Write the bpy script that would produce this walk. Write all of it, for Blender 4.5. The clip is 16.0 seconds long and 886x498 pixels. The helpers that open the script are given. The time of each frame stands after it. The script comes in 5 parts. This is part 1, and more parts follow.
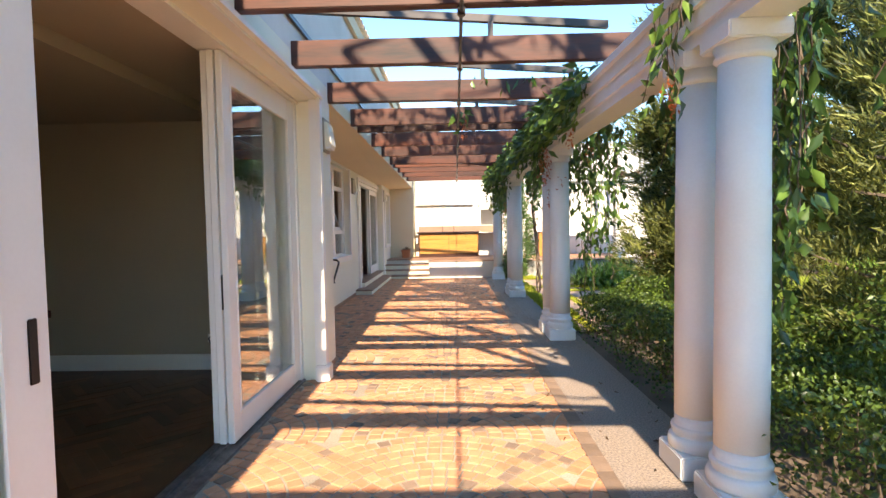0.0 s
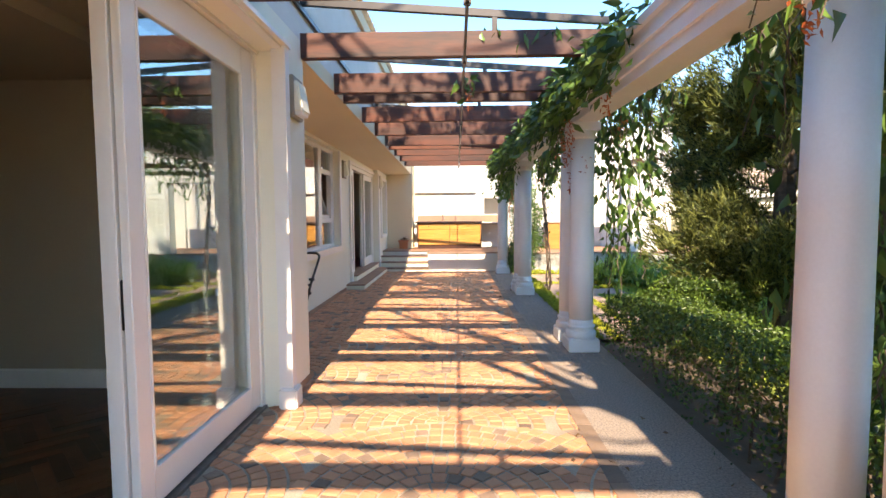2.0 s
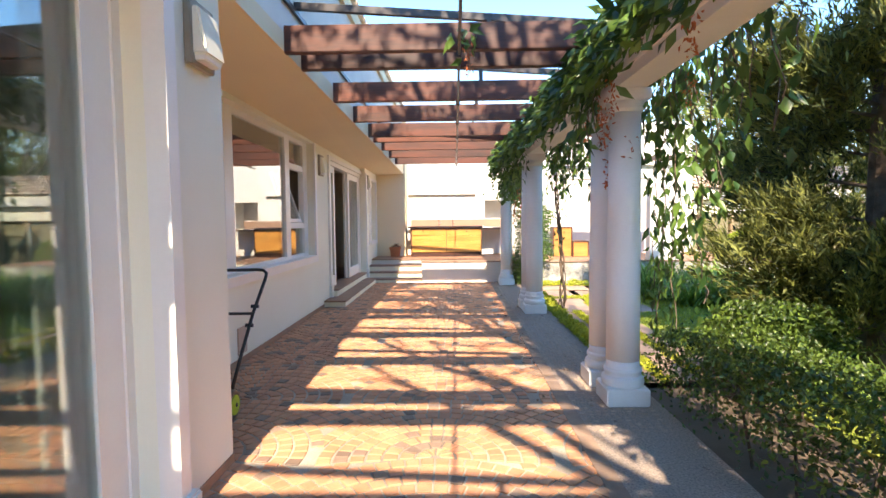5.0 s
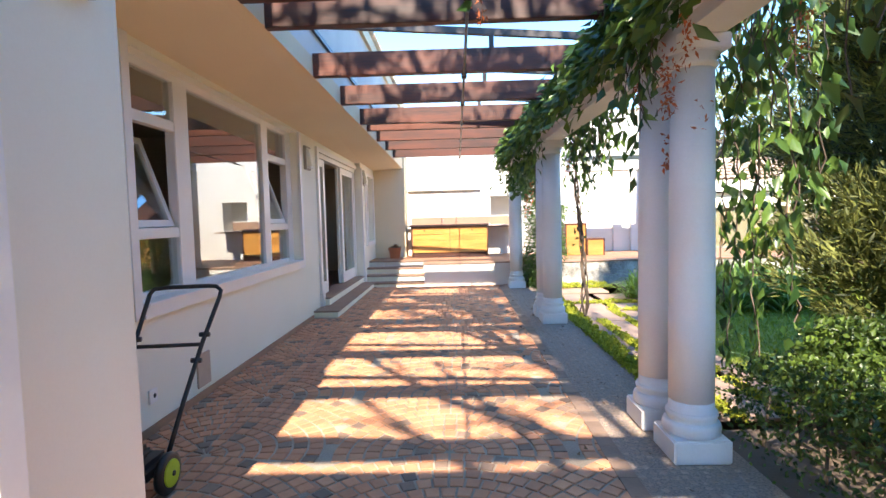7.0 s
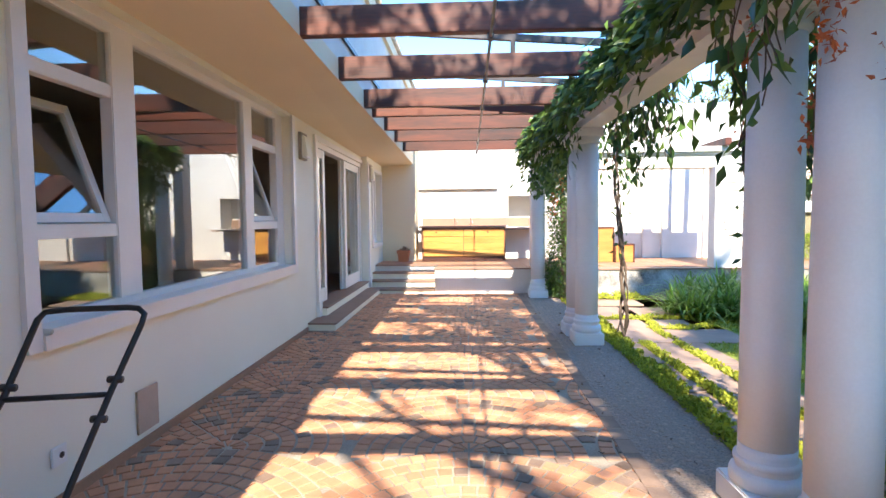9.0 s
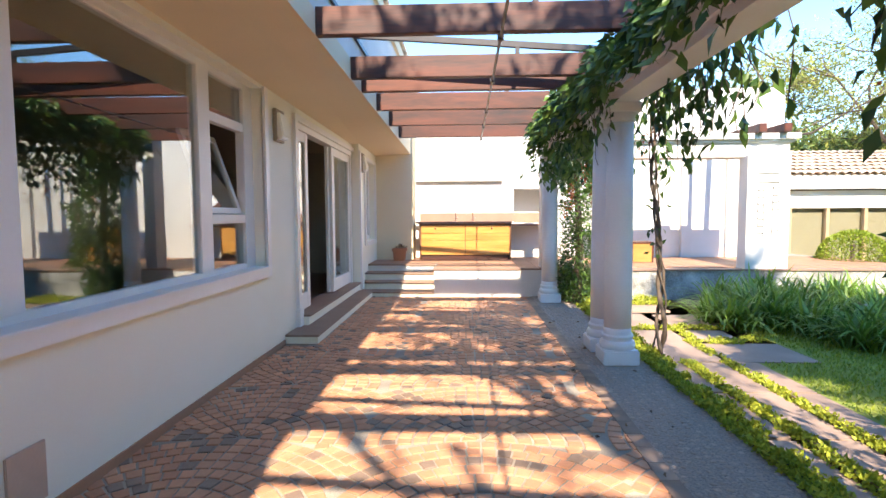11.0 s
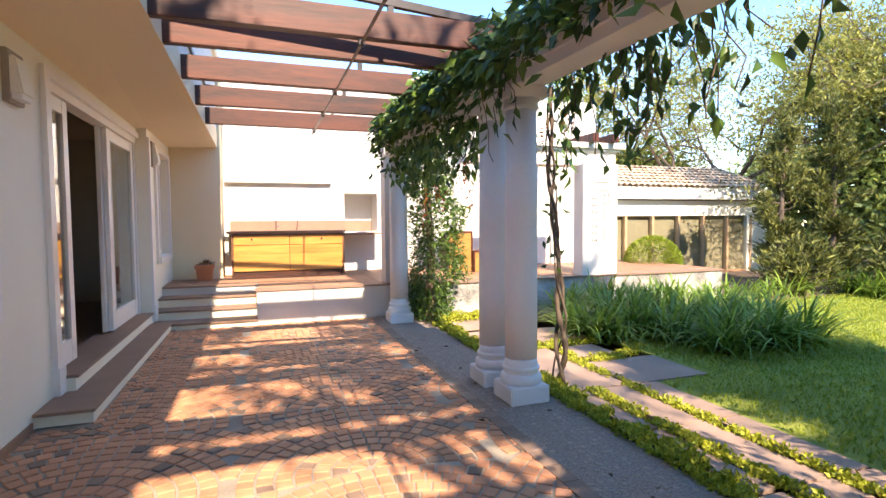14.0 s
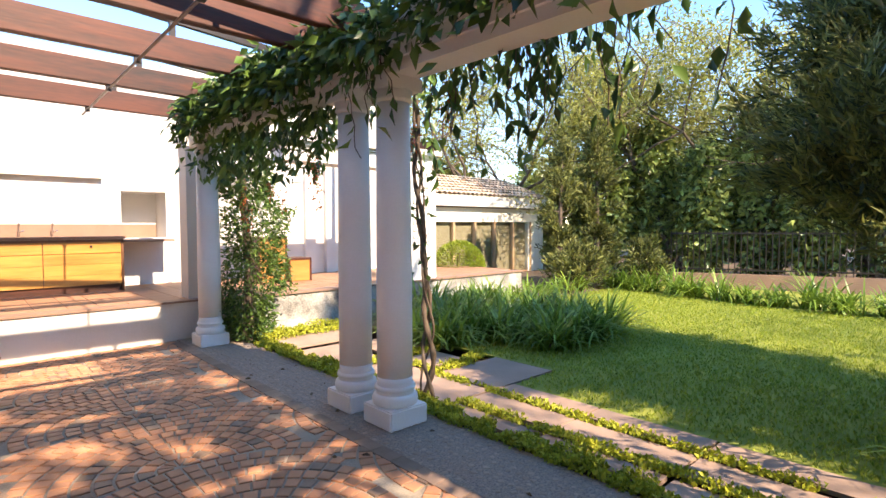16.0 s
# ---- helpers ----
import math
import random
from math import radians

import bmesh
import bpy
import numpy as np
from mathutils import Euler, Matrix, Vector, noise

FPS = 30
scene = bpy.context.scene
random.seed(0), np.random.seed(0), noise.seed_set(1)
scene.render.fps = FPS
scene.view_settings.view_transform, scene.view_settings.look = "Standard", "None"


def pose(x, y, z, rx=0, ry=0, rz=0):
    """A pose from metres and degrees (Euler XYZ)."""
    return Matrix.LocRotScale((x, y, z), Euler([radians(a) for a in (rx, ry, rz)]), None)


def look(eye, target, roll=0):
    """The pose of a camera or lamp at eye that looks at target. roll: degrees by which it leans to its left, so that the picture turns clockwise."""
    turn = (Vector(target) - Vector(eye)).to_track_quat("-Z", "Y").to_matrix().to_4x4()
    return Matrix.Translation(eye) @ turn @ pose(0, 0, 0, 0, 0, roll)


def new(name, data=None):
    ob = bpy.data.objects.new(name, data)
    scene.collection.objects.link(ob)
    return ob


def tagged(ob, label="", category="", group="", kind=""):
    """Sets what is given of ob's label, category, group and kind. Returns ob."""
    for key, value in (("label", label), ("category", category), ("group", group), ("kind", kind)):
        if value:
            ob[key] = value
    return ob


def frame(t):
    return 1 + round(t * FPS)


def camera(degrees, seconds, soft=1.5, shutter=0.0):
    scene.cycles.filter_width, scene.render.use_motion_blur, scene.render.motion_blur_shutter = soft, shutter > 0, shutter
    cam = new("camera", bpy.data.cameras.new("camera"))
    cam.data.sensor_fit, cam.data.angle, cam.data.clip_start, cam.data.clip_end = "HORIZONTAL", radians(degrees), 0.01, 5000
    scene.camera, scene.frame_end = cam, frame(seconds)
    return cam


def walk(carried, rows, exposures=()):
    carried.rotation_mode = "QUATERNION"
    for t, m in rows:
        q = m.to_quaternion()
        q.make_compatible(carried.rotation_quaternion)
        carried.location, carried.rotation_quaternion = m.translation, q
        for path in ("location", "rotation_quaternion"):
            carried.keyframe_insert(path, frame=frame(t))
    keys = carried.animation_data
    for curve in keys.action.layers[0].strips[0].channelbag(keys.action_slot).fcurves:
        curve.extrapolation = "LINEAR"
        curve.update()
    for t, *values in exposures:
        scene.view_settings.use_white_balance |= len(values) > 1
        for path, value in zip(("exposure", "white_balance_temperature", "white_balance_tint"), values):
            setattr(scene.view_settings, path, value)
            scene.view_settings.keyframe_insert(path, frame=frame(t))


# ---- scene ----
cam = camera(80.7, 16.0)
METRES, EYE, TILT, LEAN, TURN = 8.0, 1.5, 0.0, 0.0, 1.4
ROWS = [
    (0.0, 0.0, 0.0, 0.0, -0.05, -2.6, 1.01),
    (0.5, 0.0008, 0.0317, 0.0006, -0.32, -3.18, 0.89),
    (1.0, 0.0015, 0.0648, -0.0014, -0.31, -3.46, 0.71),
    (1.5, 0.0027, 0.0997, -0.0023, -0.07, -3.66, 0.54),
    (2.0, 0.0012, 0.1363, -0.0019, 0.04, -3.74, 0.37),
    (2.5, 0.001, 0.1718, -0.0023, 0.09, -3.62, 0.19),
    (3.0, 0.0052, 0.2055, -0.0035, 0.32, -3.34, 0.09),
    (3.5, 0.0084, 0.238, -0.0046, 0.4, -3.1, -0.01),
    (4.0, 0.0093, 0.2693, -0.0042, 0.23, -3.06, 0.01),
    (6.5, 0.0073, 0.425, -0.0039, -0.19, -3.54, 1.44),
    (7.0, 0.0058, 0.4591, -0.0044, 0.06, -3.45, 1.44),
    (7.5, 0.0031, 0.4926, -0.0043, 0.3, -3.38, 1.29),
    (8.0, 0.0003, 0.5255, -0.0042, 0.56, -3.31, 1.0),
    (8.5, -0.0004, 0.5586, -0.0048, 0.93, -3.3, 0.77),
    (9.0, -0.0002, 0.591, -0.0066, 1.33, -3.27, 0.52),
    (11.5, -0.0151, 0.7519, -0.0103, 0.8, -3.73, 0.1),
    (12.0, -0.0228, 0.7843, -0.0107, -0.4, -3.7, 0.33),
    (12.5, -0.0313, 0.8142, -0.0107, -2.99, -3.63, 0.42),
    (13.0, -0.0417, 0.8414, -0.0102, -7.54, -3.52, 0.38),
    (13.5, -0.0538, 0.8669, -0.0099, -13.83, -3.28, 0.28),
    (14.0, -0.0644, 0.8901, -0.0104, -20.62, -2.92, 0.44),
    (14.5, -0.0739, 0.9139, -0.0109, -27.02, -2.67, 0.6),
    (15.0, -0.0875, 0.9374, -0.0101, -33.13, -2.6, 0.41),
    (15.5, -0.0978, 0.9588, -0.0097, -38.79, -2.54, 0.29),
    (16.0, -0.1047, 0.9801, -0.0112, -44.18, -2.44, 0.22),
]
walk(cam, [(t, pose(0, 0, EYE, TILT, LEAN, TURN) @ pose(METRES * x, METRES * y, METRES * z, 90 + pitch, roll, yaw)) for t, x, y, z, yaw, pitch, roll in ROWS],
     [(0.0, 2.25, 8200, 13), (4.0, 2.45, 8100, 15), (7.0, 2.55, 7100, 14), (9.0, 2.58, 6900, 13), (12.0, 2.35, 7400, 13), (14.5, 2.3, 8100, 20), (16.0, 2.25, 8300, 20)])

# ---- light ----
SUN_EL, SUN_AZ = 40.0, -1.0      # height, and how far it stands off straight behind the walk
world = bpy.data.worlds.new("sky")
scene.world = world
world.use_nodes = True
wn = world.node_tree
sky = wn.nodes.new("ShaderNodeTexSky")
sky.sky_type, sky.sun_disc = "NISHITA", False
sky.air_density, sky.dust_density, sky.ozone_density = 0.92, 0.0, 3.4
sky.sun_elevation, sky.sun_rotation = radians(SUN_EL), radians(180 + SUN_AZ)
wn.nodes["Background"].inputs[1].default_value = 0.15
deep = wn.nodes.new("ShaderNodeHueSaturation")
deep.inputs["Saturation"].default_value, deep.inputs["Value"].default_value = 1.22, 0.95
wn.links.new(sky.outputs[0], deep.inputs["Color"])
wn.links.new(deep.outputs[0], wn.nodes["Background"].inputs[0])
sun = new("sun", bpy.data.lights.new("sun", "SUN"))
sun.data.energy, sun.data.angle, sun.data.color = 2.7, radians(0.6), (1.0, 0.93, 0.82)
sun.matrix_world = look((-math.sin(radians(SUN_AZ)) * 20, -math.cos(radians(SUN_AZ)) * 20, 20 * math.tan(radians(SUN_EL))), (0, 0, 0))


# ---- materials ----
def material(name, colour, dark=None, rough=0.6, scale=6.0, detail=0.5, bump=0.15, fine=60.0, metal=0.0, spread=0.0, coat=0.0, mid=0.5, stretch=None):
    """Two-scale procedural surface: broad stains between two tones, fine grain, relief; spread varies whole pieces."""
    m = bpy.data.materials.new(name)
    m.use_nodes = True
    t, n = m.node_tree, m.node_tree.nodes
    b = n["Principled BSDF"]
    dark = dark or tuple(c * 0.72 for c in colour)
    co = n.new("ShaderNodeTexCoord")
    big, small = n.new("ShaderNodeTexNoise"), n.new("ShaderNodeTexNoise")
    big.inputs["Scale"].default_value, big.inputs["Detail"].default_value = scale, 5
    small.inputs["Scale"].default_value, small.inputs["Detail"].default_value = fine, 4
    way = co.outputs["Object"]
    if stretch:                       # grain drawn out along the piece
        mp = n.new("ShaderNodeMapping")
        mp.inputs["Scale"].default_value = stretch
        t.links.new(way, mp.inputs["Vector"])
        way = mp.outputs[0]
    for k in (big, small):
        t.links.new(way, k.inputs["Vector"])
    ramp = n.new("ShaderNodeValToRGB")
    ramp.color_ramp.elements[0].position, ramp.color_ramp.elements[1].position = mid - 0.25 * detail - 0.05, mid + 0.25 * detail + 0.05
    ramp.color_ramp.elements[0].color, ramp.color_ramp.elements[1].color = (*dark, 1), (*colour, 1)
    mixv = n.new("ShaderNodeMath")
    mixv.operation = "MULTIPLY_ADD"
    mixv.inputs[1].default_value, mixv.inputs[2].default_value = 0.3, 0.0
    t.links.new(small.outputs["Fac"], mixv.inputs[0])
    add = n.new("ShaderNodeMath")
    add.operation = "MULTIPLY_ADD"
    add.inputs[1].default_value = 0.7
    t.links.new(big.outputs["Fac"], add.inputs[0])
    t.links.new(mixv.outputs[0], add.inputs[2])
    t.links.new(add.outputs[0], ramp.inputs[0])
    out = ramp.outputs[0]
    if spread:
        info, geo = n.new("ShaderNodeObjectInfo"), n.new("ShaderNodeNewGeometry")
        s = n.new("ShaderNodeMath")
        s.operation = "ADD"
        t.links.new(info.outputs["Random"], s.inputs[0])
        t.links.new(geo.outputs["Random Per Island"], s.inputs[1])
        f = n.new("ShaderNodeMath")
        f.operation = "FRACT"
        t.links.new(s.outputs[0], f.inputs[0])
        r = n.new("ShaderNodeMapRange")
        r.inputs[3].default_value, r.inputs[4].default_value = 1 - spread, 1 + spread
        t.links.new(f.outputs[0], r.inputs[0])
        h = n.new("ShaderNodeHueSaturation")
        t.links.new(r.outputs[0], h.inputs["Value"])
        t.links.new(out, h.inputs["Color"])
        out = h.outputs[0]
    t.links.new(out, b.inputs["Base Color"])
    b.inputs["Roughness"].default_value, b.inputs["Metallic"].default_value = rough, metal
    b.inputs["Coat Weight"].default_value = coat
    if bump:
        bp = n.new("ShaderNodeBump")
        bp.inputs["Strength"].default_value, bp.inputs["Distance"].default_value = bump, 0.01
        t.links.new(add.outputs[0], bp.inputs["Height"])
        t.links.new(bp.outputs[0], b.inputs["Normal"])
    return m


def glass_material(name, tint=(0.9, 0.95, 0.93)):
    m = bpy.data.materials.new(name)
    m.use_nodes = True
    t, n = m.node_tree, m.node_tree.nodes
    n.remove(n["Principled BSDF"])
    lw, tr, gl, mx = n.new("ShaderNodeLayerWeight"), n.new("ShaderNodeBsdfTransparent"), n.new("ShaderNodeBsdfGlossy"), n.new("ShaderNodeMixShader")
    pw, fr = n.new("ShaderNodeMath"), n.new("ShaderNodeMath")
    pw.operation, fr.operation = "POWER", "MULTIPLY_ADD"
    lw.inputs[0].default_value, pw.inputs[1].default_value = 0.5, 2.6
    fr.inputs[1].default_value, fr.inputs[2].default_value = 0.8, 0.08
    t.links.new(lw.outputs["Facing"], pw.inputs[0])
    t.links.new(pw.outputs[0], fr.inputs[0])
    tr.inputs[0].default_value = (*tint, 1)
    gl.inputs["Roughness"].default_value = 0.01
    t.links.new(fr.outputs[0], mx.inputs[0])
    t.links.new(tr.outputs[0], mx.inputs[1])
    t.links.new(gl.outputs[0], mx.inputs[2])
    t.links.new(mx.outputs[0], n["Material Output"].inputs[0])
    return m


def leaf_material(name, colour, dark, trans=0.3, rough=0.45):
    """Leaves vary by island; light shines through them."""
    m = bpy.data.materials.new(name)
    m.use_nodes = True
    t, n = m.node_tree, m.node_tree.nodes
    b = n["Principled BSDF"]
    geo, ramp = n.new("ShaderNodeNewGeometry"), n.new("ShaderNodeValToRGB")
    ramp.color_ramp.elements[0].color, ramp.color_ramp.elements[1].color = (*dark, 1), (*colour, 1)
    t.links.new(geo.outputs["Random Per Island"], ramp.inputs[0])
    t.links.new(ramp.outputs[0], b.inputs["Base Color"])
    b.inputs["Roughness"].default_value = rough
    tl, mx = n.new("ShaderNodeBsdfTranslucent"), n.new("ShaderNodeMixShader")
    t.links.new(ramp.outputs[0], tl.inputs[0])
    mx.inputs[0].default_value = trans
    t.links.new(b.outputs[0], mx.inputs[1])
    t.links.new(tl.outputs[0], mx.inputs[2])
    t.links.new(mx.outputs[0], n["Material Output"].inputs[0])
    return m


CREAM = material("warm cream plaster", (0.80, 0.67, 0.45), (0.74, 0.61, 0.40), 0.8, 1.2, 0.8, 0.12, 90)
PLASTER = material("cream plaster", (0.87, 0.84, 0.71), (0.81, 0.77, 0.63), 0.8, 1.2, 0.8, 0.12, 90)
WHITE_WALL = material("white garden render", (0.70, 0.68, 0.64), (0.56, 0.54, 0.50), 0.85, 1.5, 0.5, 0.12, 80, mid=0.4)
STAINED = material("stained white render", (0.66, 0.64, 0.58), (0.07, 0.065, 0.055), 0.9, 2.6, 0.6, 0.25, 45, mid=0.53)
COLUMN = material("white column paint", (0.86, 0.855, 0.84), (0.75, 0.74, 0.72), 0.55, 2.0, 0.7, 0.08, 70)
JOINERY = material("white joinery paint", (0.86, 0.83, 0.78), (0.79, 0.76, 0.71), 0.4, 3.0, 0.8, 0.04, 50)
BEAM = material("stained timber", (0.14, 0.030, 0.010), (0.016, 0.006, 0.004), 0.55, 7.0, 0.6, 0.25, 60, spread=0.25, stretch=(0.12, 1, 1))
DARK_METAL = material("dark metal", (0.05, 0.045, 0.045), None, 0.4, 8, 0.6, 0.05, 60, metal=0.6)
ROD_METAL = material("galvanised rod", (0.30, 0.27, 0.25), (0.14, 0.12, 0.11), 0.45, 12, 0.6, 0.1, 60, metal=0.7)
MORTAR = material("sand mortar", (0.55, 0.46, 0.35), (0.13, 0.105, 0.085), 0.95, 1.4, 0.7, 0.3, 90)
AGGREGATE = material("exposed aggregate", (0.44, 0.34, 0.27), (0.15, 0.12, 0.10), 0.9, 70, 0.5, 0.9, 160)
SLAB = material("pink sandstone slab", (0.43, 0.295, 0.22), (0.28, 0.195, 0.15), 0.85, 2.5, 0.6, 0.2, 70, spread=0.12)
TERRACOTTA = material("terracotta paving", (0.42, 0.21, 0.12), (0.29, 0.16, 0.10), 0.65, 2.5, 0.7, 0.1, 50, spread=0.1)
STONE_TREAD = material("brown tread stone", (0.32, 0.195, 0.135), (0.23, 0.14, 0.10), 0.7, 3, 0.7, 0.1, 60)
PARQUET = material("parquet block", (0.19, 0.075, 0.028), (0.085, 0.032, 0.014), 0.35, 5, 0.7, 0.06, 60, spread=0.5)
INNER_WALL = material("room paint", (0.47, 0.395, 0.30), (0.42, 0.35, 0.265), 0.85, 1, 0.8, 0.05, 60)
WOOD = material("varnished pine", (0.52, 0.26, 0.075), (0.34, 0.15, 0.04), 0.35, 9, 0.6, 0.06, 60, spread=0.15, stretch=(0.12, 1, 1))
TERRA_POT = material("terracotta pot clay", (0.50, 0.19, 0.085), (0.38, 0.14, 0.07), 0.8, 6, 0.6, 0.1, 50)
ROOF_TILE = material("clay roof tile", (0.74, 0.60, 0.45), (0.40, 0.26, 0.17), 0.85, 5, 0.7, 0.2, 50, spread=0.25)
LAWN_SOIL = material("lawn ground", (0.29, 0.31, 0.05), (0.15, 0.20, 0.03), 0.95, 1.6, 0.6, 0.6, 120)
EARTH = material("garden earth", (0.17, 0.12, 0.085), (0.09, 0.065, 0.045), 0.95, 3, 0.6, 0.6, 60)
BARK = material("rough bark", (0.17, 0.125, 0.09), (0.07, 0.05, 0.037), 0.9, 14, 0.5, 0.8, 60)
GLASS = glass_material("window glass")
GRASS = leaf_material("grass blade", (0.42, 0.48, 0.065), (0.19, 0.29, 0.035), 0.35, 0.55)
VINE = leaf_material("vine leaf", (0.15, 0.26, 0.05), (0.025, 0.07, 0.02), 0.25, 0.36)
# wide tone range: sunlit leaf highlights and dark gaps put into the colour
IVY = leaf_material("ivy leaf", (0.46, 0.56, 0.16), (0.025, 0.06, 0.016), 0.3, 0.32)
HEDGE = leaf_material("box hedge leaf", (0.145, 0.225, 0.038), (0.02, 0.048, 0.012), 0.25, 0.4)
CONIFER = leaf_material("cypress spray", (0.27, 0.29, 0.07), (0.025, 0.04, 0.014), 0.25, 0.6)
STRAP = leaf_material("strap leaf", (0.30, 0.45, 0.07), (0.09, 0.19, 0.03), 0.35, 0.4)
MOSS = leaf_material("moss clump", (0.56, 0.57, 0.06), (0.24, 0.30, 0.03), 0.3, 0.6)
FEATHER = leaf_material("feathery tree leaf", (0.40, 0.41, 0.09), (0.17, 0.17, 0.05), 0.4, 0.5)
FLOWER = leaf_material("orange seed flower", (0.60, 0.17, 0.05), (0.38, 0.09, 0.03), 0.3, 0.5)
DRY = leaf_material("dry leaf", (0.22, 0.12, 0.05), (0.09, 0.05, 0.025), 0.1, 0.7)


# ---- building helpers ----
def box(bm, x0, y0, z0, x1, y1, z1):
    v = [bm.verts.new((x, y, z)) for z in (z0, z1) for x, y in ((x0, y0), (x1, y0), (x1, y1), (x0, y1))]
    for f in ((3, 2, 1, 0), (4, 5, 6, 7), (0, 1, 5, 4), (1, 2, 6, 5), (2, 3, 7, 6), (3, 0, 4, 7)):
        bm.faces.new([v[i] for i in f])
    return v


def boxes(*rows):
    bm = bmesh.new()
    for r in rows:
        box(bm, *r)
    return bm


def soft_box(r, bevel=0.008):
    bm = boxes(r)
    bmesh.ops.bevel(bm, geom=bm.edges[:], offset=bevel, segments=2, affect="EDGES")
    return bm


def mesh_of(name, bm, mat, smooth=False):
    me = bpy.data.meshes.new(name)
    bm.normal_update()
    bm.to_mesh(me)
    bm.free()
    me.materials.append(mat)
    if smooth:
        me.polygons.foreach_set("use_smooth", [True] * len(me.polygons))
    return me


def part(name, bm, mat, parent=None, label="", smooth=False):
    ob = new(name, mesh_of(name, bm, mat, smooth))
    ob.parent = parent
    return tagged(ob, label)


def thing(name, at, label, category, group="", kind=""):
    ob = new(name)
    ob.matrix_basis = pose(*at)
    ob.empty_display_size = 0.1
    return tagged(ob, label, category, group, kind)


def setting(name, bm, mat, label, category, smooth=False):
    return tagged(part(name, bm, mat, None, "", smooth), label, category, "", "structure")


def lathe(bm, profile, x=0, y=0, seg=32):
    """Turned body from (radius, height) pairs, closed at both ends."""
    rings = [[bm.verts.new((x + r * math.cos(2 * math.pi * k / seg), y + r * math.sin(2 * math.pi * k / seg), z)) for k in range(seg)] for r, z in profile]
    for a, b in zip(rings, rings[1:]):
        for k in range(seg):
            bm.faces.new((a[k], a[(k + 1) % seg], b[(k + 1) % seg], b[k]))
    bm.faces.new(rings[0][::-1])
    bm.faces.new(rings[-1])
    return bm


def tube(bm, points, radii, seg=8):
    """Tapered tube along points."""
    pts = [Vector(p) for p in points]
    rings = []
    for i, p in enumerate(pts):
        d = (pts[min(i + 1, len(pts) - 1)] - pts[max(i - 1, 0)]).normalized()
        a = d.orthogonal().normalized()
        if rings:
            a = (last - d * last.dot(d)).normalized()
        last = a
        b = d.cross(a)
        r = radii[i] if isinstance(radii, (list, tuple)) else radii
        rings.append([bm.verts.new(p + r * (math.cos(2 * math.pi * k / seg) * a + math.sin(2 * math.pi * k / seg) * b)) for k in range(seg)])
    for a, b in zip(rings, rings[1:]):
        for k in range(seg):
            bm.faces.new((a[k], a[(k + 1) % seg], b[(k + 1) % seg], b[k]))
    bm.faces.new(rings[0][::-1])
    bm.faces.new(rings[-1])
    return bm


def leaf_cloud(name, centres, ways, lengths, widths, mat, parent=None, fold=0.25, label=""):
    """Folded pointed leaves (six corners, four faces): base at centres, tips along ways."""
    c, w = np.asarray(centres, float), np.asarray(ways, float)
    w = w / np.maximum(np.linalg.norm(w, axis=1, keepdims=True), 1e-6)
    side = np.cross(w, np.random.normal(size=w.shape))
    side /= np.maximum(np.linalg.norm(side, axis=1, keepdims=True), 1e-6)
    up = np.cross(side, w)
    le, wi = np.asarray(lengths, float)[:, None], np.asarray(widths, float)[:, None]
    mid = c + w * le * 0.42
    tip = c + w * le - up * le * 0.12
    l = mid + side * wi * 0.5 + up * wi * fold
    r = mid - side * wi * 0.5 + up * wi * fold
    v = np.stack([c, l, mid, r, tip], 1).reshape(-1, 3)
    n = len(c)
    base = (np.arange(n) * 5)[:, None]
    f = np.concatenate([base + [0, 2, 1], base + [0, 3, 2], base + [2, 4, 1], base + [2, 3, 4]], 1).reshape(-1, 3)
    me = bpy.data.meshes.new(name)
    me.vertices.add(len(v))
    me.vertices.foreach_set("co", v.ravel())
    me.loops.add(f.size)
    me.loops.foreach_set("vertex_index", f.ravel().astype(np.int32))
    me.polygons.add(len(f))
    me.polygons.foreach_set("loop_start", np.arange(0, f.size, 3, dtype=np.int32))
    me.update(calc_edges=True)
    me.materials.append(mat)
    ob = new(name, me)
    ob.parent = parent
    return tagged(ob, label)


rng = np.random.default_rng(7)


def scatter_way(n, down=0.0, spread=1.0):
    w = rng.normal(size=(n, 3)) * spread
    w[:, 2] -= down
    return w


# ---- plan ----
def col_x(y):           # the colonnade runs a little askew to the house
    return 1.45 - 0.0245 * (y - 2.68)


def beam_z(y):
    return 2.86 - 0.009 * (y - 4.4)


COLUMN_Y = (-1.4, -0.92, 2.67, 3.13, 6.80, 7.29, 10.80, 11.29, 14.35)
HOUSE, BLOCK, GROUND = -2.22, -1.36, -0.03
FAR_HOUSE = -2.10       # the wall steps out past the terrace door

# ---- ground ----
setting("ground", boxes((-60, -60, -0.6, 90, 90, GROUND)), EARTH, "dark garden earth under planting", "ground")
setting("lawn", boxes((2.58, -6, -0.2, 12.5, 10.78, -0.004), (3.2, 10.78, -0.2, 12.5, 13.7, -0.004)), LAWN_SOIL, "short green lawn dappled with tree shade", "lawn")
setting("floor", boxes((-2.3, -6, -0.3, 0.93, 14.88, -0.009)), MORTAR, "sandy mortar bed of the brick terrace", "floor")
setting("pavement", boxes((0.93, -6, -0.3, 1.53, 14.9, 0.0), (1.53, -6, -0.3, 1.62, 7.2, 0.0)), AGGREGATE, "grey exposed aggregate strip along the terrace", "pavement")

